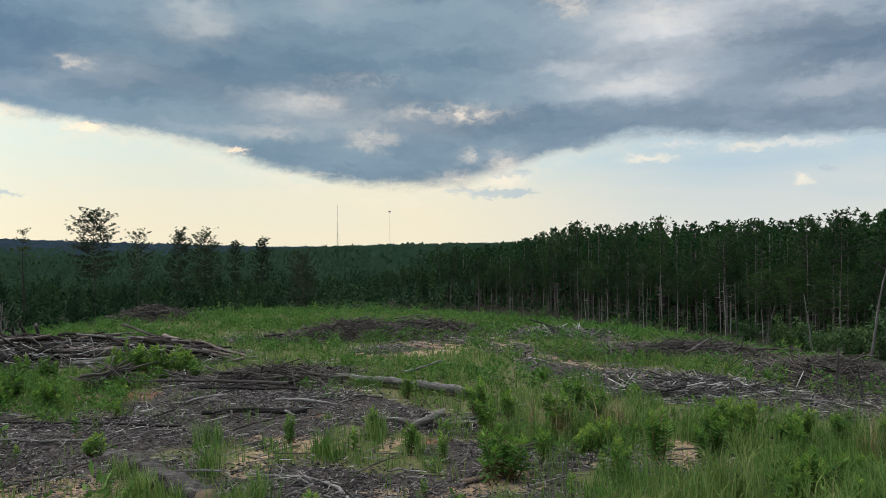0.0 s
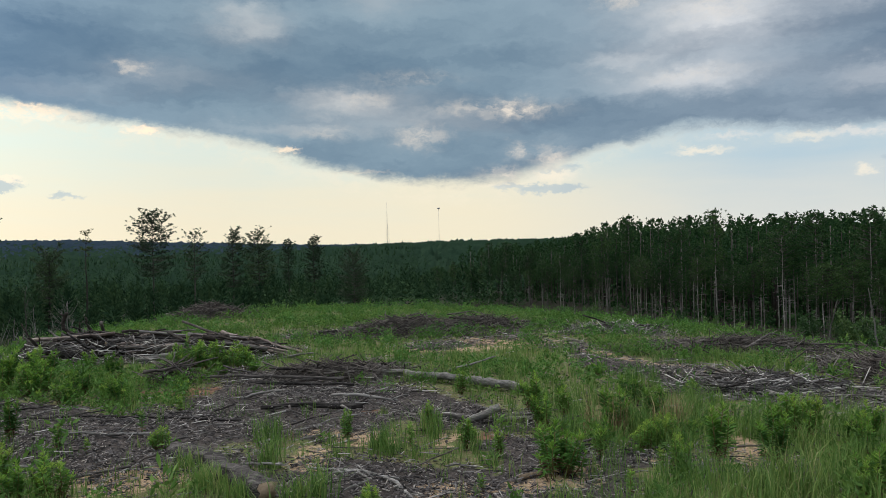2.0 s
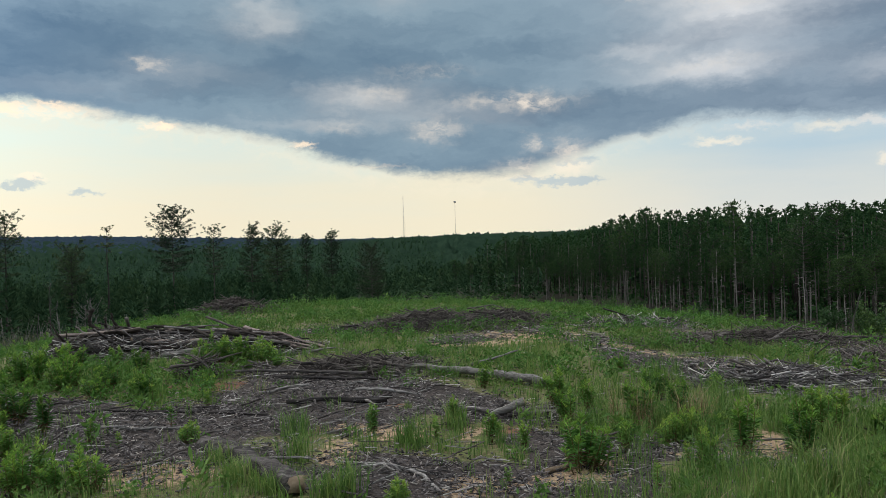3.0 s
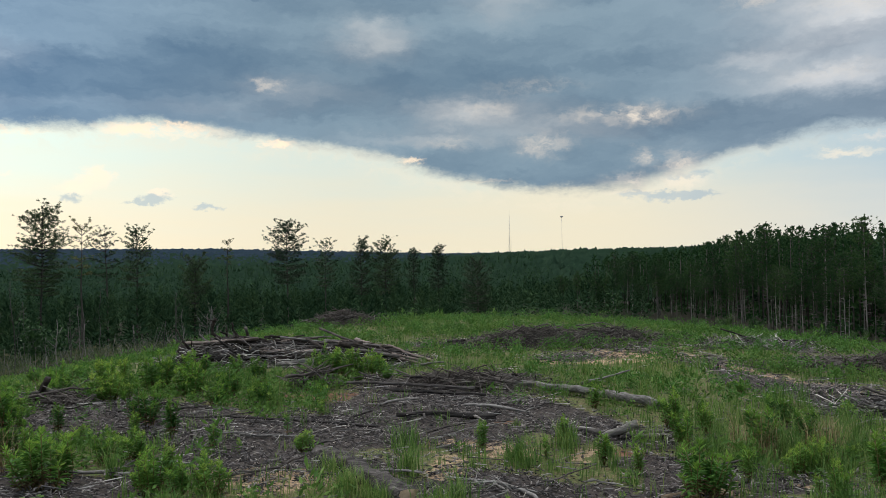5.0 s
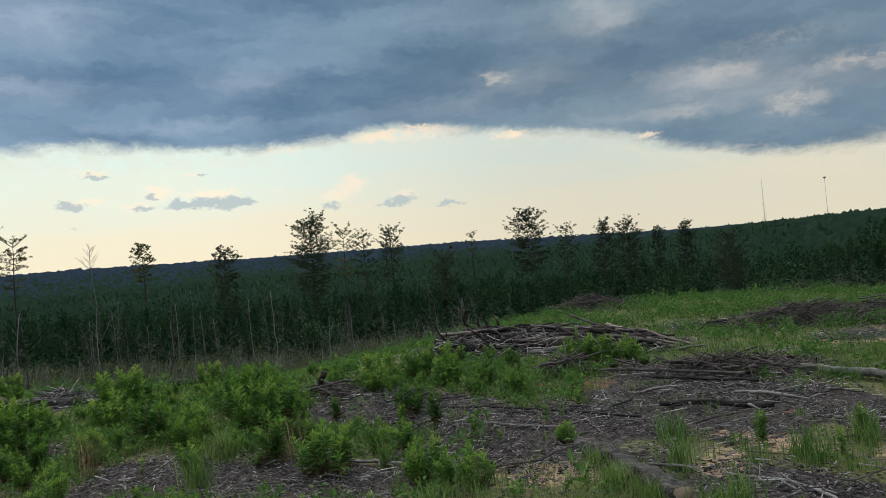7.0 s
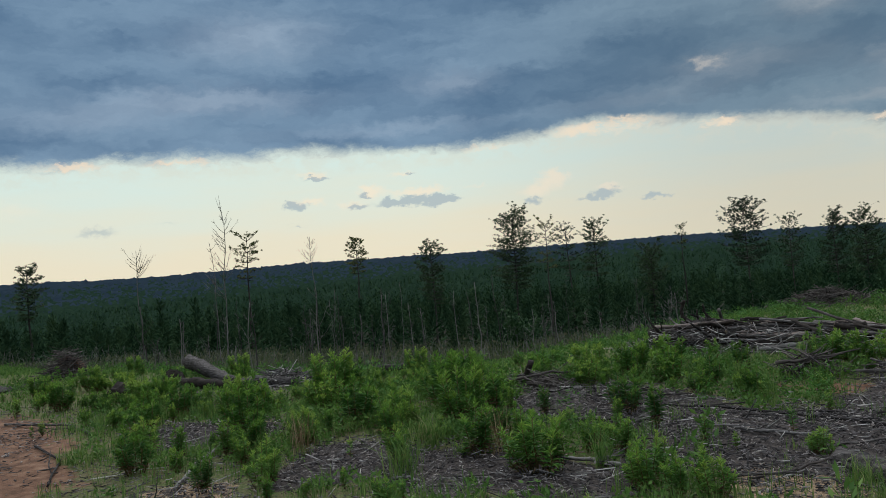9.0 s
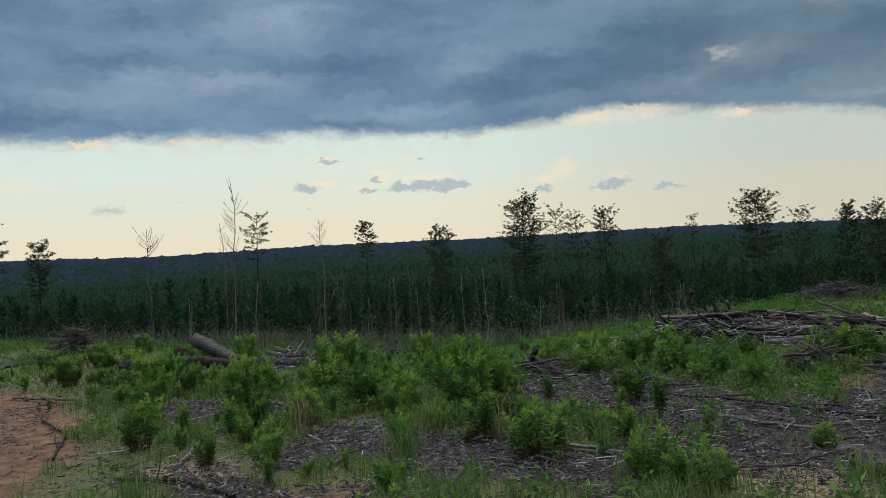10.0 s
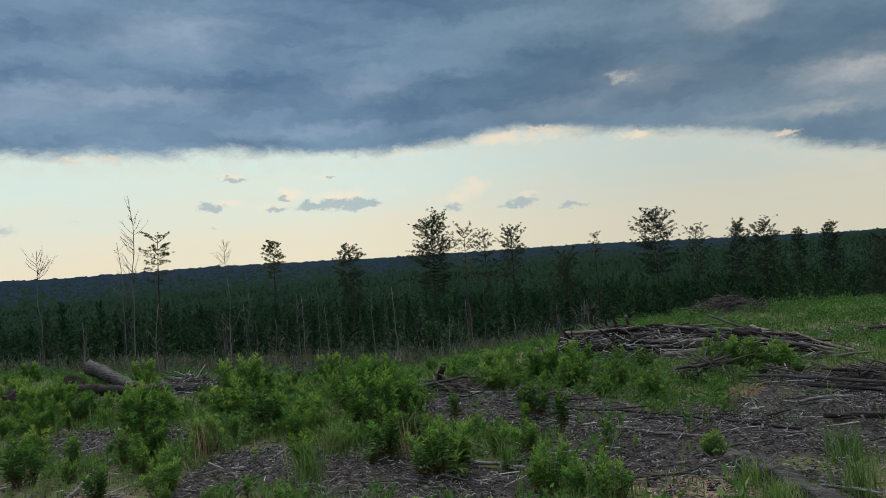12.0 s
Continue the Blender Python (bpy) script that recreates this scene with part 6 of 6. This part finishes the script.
brush_pile(4.1, 12.2, 1.2, 0.6, 0.15, 7, 26, 900, "flattened drift of pale broken sticks", M_STICK)
brush_pile(3.0, 19.9, 1.2, 0.5, 0.18, 8, 12, 700, "small drift of grey branches", M_STICK)
brush_pile(-9.6, 11.0, 0.6, 0.5, 0.16, 9, 8, 300, "small heap of dark sticks round a charred stub")
brush_pile(-16.5, 9.9, 0.8, 0.5, 0.3, 10, 10, 500, "heap of grey bark and sticks beside the uprooted log", M_STICK)
brush_pile(-5.9, 13.3, 0.4, 0.3, 0.3, 11, 8, 220, "small tangle of roots over red soil")

# ---- the western part: uprooted log, stumps, root ball ----
limb_thing("uprooted_log", "thick dark log with its butt end raised above the weeds", "log", [(-20.55, 9.40, 0.46), (-19.2, 9.3, 0.27), (-17.75, 9.2, 0.05)], 0.19, 0.13, M_LOG, 21, sides=14, rough=0.20, cap=M_CHAR)
limb_thing("grey_log", "split grey log lying beside the raised one", "log", [on(-17.6, 9.3, 0.10), on(-16.6, 9.5, 0.12), on(-15.7, 9.65, 0.08)], 0.12, 0.10, M_LOG, 27, sides=10, rough=0.25)
limb_thing("dark_log", "dark half-buried log among weeds", "log", [on(-19.4, 8.6, 0.12), on(-18.2, 8.9, 0.14), on(-17.4, 9.0, 0.1)], 0.13, 0.1, M_CHAR, 22, rough=0.15)
limb_thing("charred_stub", "charred stub leaning out of the ground", "stub", [on(-10.1, 10.85, -0.1), on(-9.92, 10.85, 0.2), on(-9.75, 10.85, 0.46)], 0.055, 0.06, M_CHAR, 23, rough=0.2)
limb_thing("thin_pole", "thin dry stick slanting from a brush heap", "stick", [on(-10.2, 11.8, 0.05), on(-10.15, 12.2, 0.2), on(-10.14, 12.7, 0.36)], 0.02, 0.01, M_TWIG, 24)
limb_thing("thin_pole", "dry forked stick standing above the weeds", "stick", [on(-16.9, 12.6, 0.0), on(-16.7, 12.9, 0.5), on(-16.6, 13.0, 0.95)], 0.03, 0.012, M_LOG, 25, twigs=3)
limb_thing("grey_log", "short grey log lying at the brow", "log", [on(-16.4, 12.2, 0.12), on(-15.9, 12.6, 0.2), on(-15.6, 13.2, 0.28)], 0.1, 0.07, M_LOG, 26, rough=0.15)


def lump(name, label, category, x, y, rx, ry, rz, mat, seed, rough=0.28, lift=0.0):
    """An uneven clod, stump or root mass."""
    rng = np.random.default_rng(seed)
    bm = bmesh.new()
    bmesh.ops.create_icosphere(bm, subdivisions=3, radius=1)
    for v in bm.verts:
        k = 1 + rough * noise.noise(v.co * 1.6 + Vector((seed, 0, 0))) + rough * 0.6 * noise.noise(v.co * 4.5 + Vector((0, seed, 0))) + rng.normal() * 0.03
        v.co = Vector((v.co.x * rx * k, v.co.y * ry * k, max(v.co.z, -0.35) * rz * k))
    me = bpy.data.meshes.new(name)
    bm.to_mesh(me)
    bm.free()
    me.materials.append(mat)
    return thing(name, label, category, pose(x, y, float(land(x, y)) + lift, 0, 0, seed * 40), me=me)


lump("black_stump", "low charred black stump with torn roots", "stump", -18.4, 6.8, 0.32, 0.3, 0.42, M_CHAR, 3)
lump("charred_stump", "rounded dark charred stump beside the raised log", "stump", -19.6, 8.55, 0.32, 0.3, 0.42, M_CHAR, 5)
lump("root_ball", "upturned root ball of red clay and roots", "root ball", -26.6, 8.2, 0.45, 0.5, 0.55, M_RED, 7, 0.4)
lump("soil_clod", "flat grey clod of soil and bark", "clod", -24.6, 6.6, 0.5, 0.4, 0.14, M_CHAR, 9)
lump("soil_clod", "flat grey clod of soil and bark", "clod", -24.8, 5.8, 0.6, 0.5, 0.14, M_LOG, 11)
brush_pile(-26.4, 8.1, 0.8, 0.6, 0.8, 12, 6, 650, "tangle of dead roots on the upturned root ball", M_TWIG)

# thin dead saplings at the slope's edge to the east
for n, (x, y, h, dx) in enumerate([(6.05, 11.5, 0.75, 0.05), (6.3, 11.2, 0.55, -0.1), (14.7, 26.0, 4.6, 0.9), (14.2, 24.2, 3.0, 1.3), (13.0, 26.5, 2.4, -0.3), (11.5, 27.0, 1.8, 0.4)]):
    limb_thing("dead_sapling", "bare grey dead sapling leaning at the slope", "sapling", [on(x, y, -0.1), on(x, y, h * 0.5), on(x, y, h)] + np.array([[0, 0, 0], [dx * 0.4, 0, 0], [dx, 0, 0]]), 0.02 + h * 0.007, 0.012, M_SNAG, 700 + n, "dead saplings at the slope", twigs=7)


# ---- shrubs below the brow ----
def shrub_meshes(seed, h, spread, leaves, leaf, mat):
    rng = np.random.default_rng(seed)
    gs, gl = Geo(), Geo()
    tips = []
    for _ in range(7):
        b = rng.uniform(0, 2 * np.pi)
        d = np.array([math.cos(b) * spread, math.sin(b) * spread, h]) * rng.uniform(0.6, 1.0)
        add_tube(gs, [(0, 0, -0.2), d * 0.5 + rng.normal(size=3) * 0.05, d], [0.03, 0.02, 0.008], 4)
        tips.append(d)
    c = np.array([tips[int(rng.integers(7))] * rng.uniform(0.35, 1.05) + rng.normal(size=3) * [0.2, 0.2, 0.15] * spread for _ in range(leaves)])
    way = unit(rng.normal(size=(leaves, 3)) + [0, 0, 0.4])
    v, t = diamonds(c, way, unit(np.cross(way, rng.normal(size=(leaves, 3)))), leaf * rng.uniform(0.6, 1.3, leaves), leaf * rng.uniform(0.35, 0.6, leaves), 0.06)
    gl.add(v, [t])
    return gs.mesh("stem", [M_SNAG]), gl.mesh("foliage", [mat])


SHRUBS = []
for k in range(4):
    s_, l_ = shrub_meshes(800 + k, 2.4, 1.0, 1100, 0.19, M_SHRUB)
    ob = thing("shrub", "leafy green shrub at the foot of the pines", "shrub", pose(0, 0, -350 - k), "shrubs below the brow")
    part_mesh("stem", s_, ob)
    part_mesh("foliage", l_, ob)
    SHRUBS.append([ob, False])
rh = np.random.default_rng(71)
spots = [(az, np.interp(az, [-40, -30, -22.6, -13, -7, 5], [40, 47, 68, 88, 108, 140]) - rh.uniform(0, 8), rh.uniform(0.5, 1.0) + 0.25 * (az < -24)) for az in np.r_[np.linspace(-37, -24, 18), np.linspace(-22, -5, 9)]]
spots += [(az, rh.uniform(55, 85), rh.uniform(0.4, 0.8)) for az in np.linspace(16, 84, 16)]
spots += [(41.5, 55, 1.5), (-28.5, 44, 1.2), (-30, 43, 1.1), (-27, 47, 1.1), (-31.5, 41, 1.2), (30, 70, 1.4)]
for az, d, sc in spots:
    x, y = polar(az, d)
    k = int(rh.integers(4))
    m = stand_at(x, y, rh.uniform(0, 360), sc, 0.1)
    if SHRUBS[k][1]:
        copy_thing(SHRUBS[k][0], m)
    else:
        SHRUBS[k][0].matrix_basis = m
        SHRUBS[k][1] = True


def build_undergrowth():
    """Low dark brambles and brush on the slope between the brow and the trees."""
    rng = np.random.default_rng(88)
    n = 11000
    az, d = np.radians(rng.uniform(8, 100, n)), np.sqrt(rng.uniform(16**2, 92**2, n))
    x, y = -d * np.sin(az), d * np.cos(az)
    s = brow_distance(x, y)
    keep = (s > 7) & (rng.random(n) < np.clip((s - 4) / 12, 0, 1))
    x, y = x[keep], y[keep]
    h = rng.uniform(0.3, 1.3, len(x)) * np.clip(brow_distance(x, y) / 20, 0.3, 1.2)
    per = 12
    base = np.repeat(np.c_[x, y, land(x, y)], per, 0) + rng.normal(size=(len(x) * per, 3)) * [0.4, 0.4, 0]
    base[:, 2] += np.repeat(h, per) * rng.uniform(0, 1, len(base))
    way = unit(rng.normal(size=base.shape) + [0, 0, 1.6])
    ln = np.repeat(0.08 + 0.16 * h, per) * rng.uniform(0.6, 1.2, len(base))
    g = Geo()
    v, t = diamonds(base, way, unit(np.cross(way, rng.normal(size=base.shape))), ln, ln * 0.4, 0.06)
    g.add(v, [t])
    # dead upright stems and twigs through them
    n = 6500
    az, d = np.radians(rng.uniform(28, 84, n)), np.sqrt(rng.uniform(17**2, 62**2, n))
    x, y = -d * np.sin(az), d * np.cos(az)
    s = brow_distance(x, y)
    keep = (s > 3) & (wave(x, y, 0.45, 3) + rng.normal(size=n) * 0.25 > 0.1)
    x, y, s = x[keep], y[keep], s[keep]
    ln = rng.uniform(0.5, 1.9, len(x)) * np.clip(s / 9, 0.35, 1.0)
    way = unit(np.c_[rng.normal(size=(len(x), 2)) * 0.4, np.ones(len(x))])
    v, q, t = prisms(np.c_[x, y, land(x, y)] + way * (ln * 0.45)[:, None], way, ln, rng.uniform(0.004, 0.010, len(x)))
    g.add(v, [q, t], 1)
    thing("undergrowth", "dark low brambles and brush on the slope below the brow", "undergrowth", kind="stuff", me=g.mesh("undergrowth", [M_BRAMBLE, M_SNAG]))


build_undergrowth()
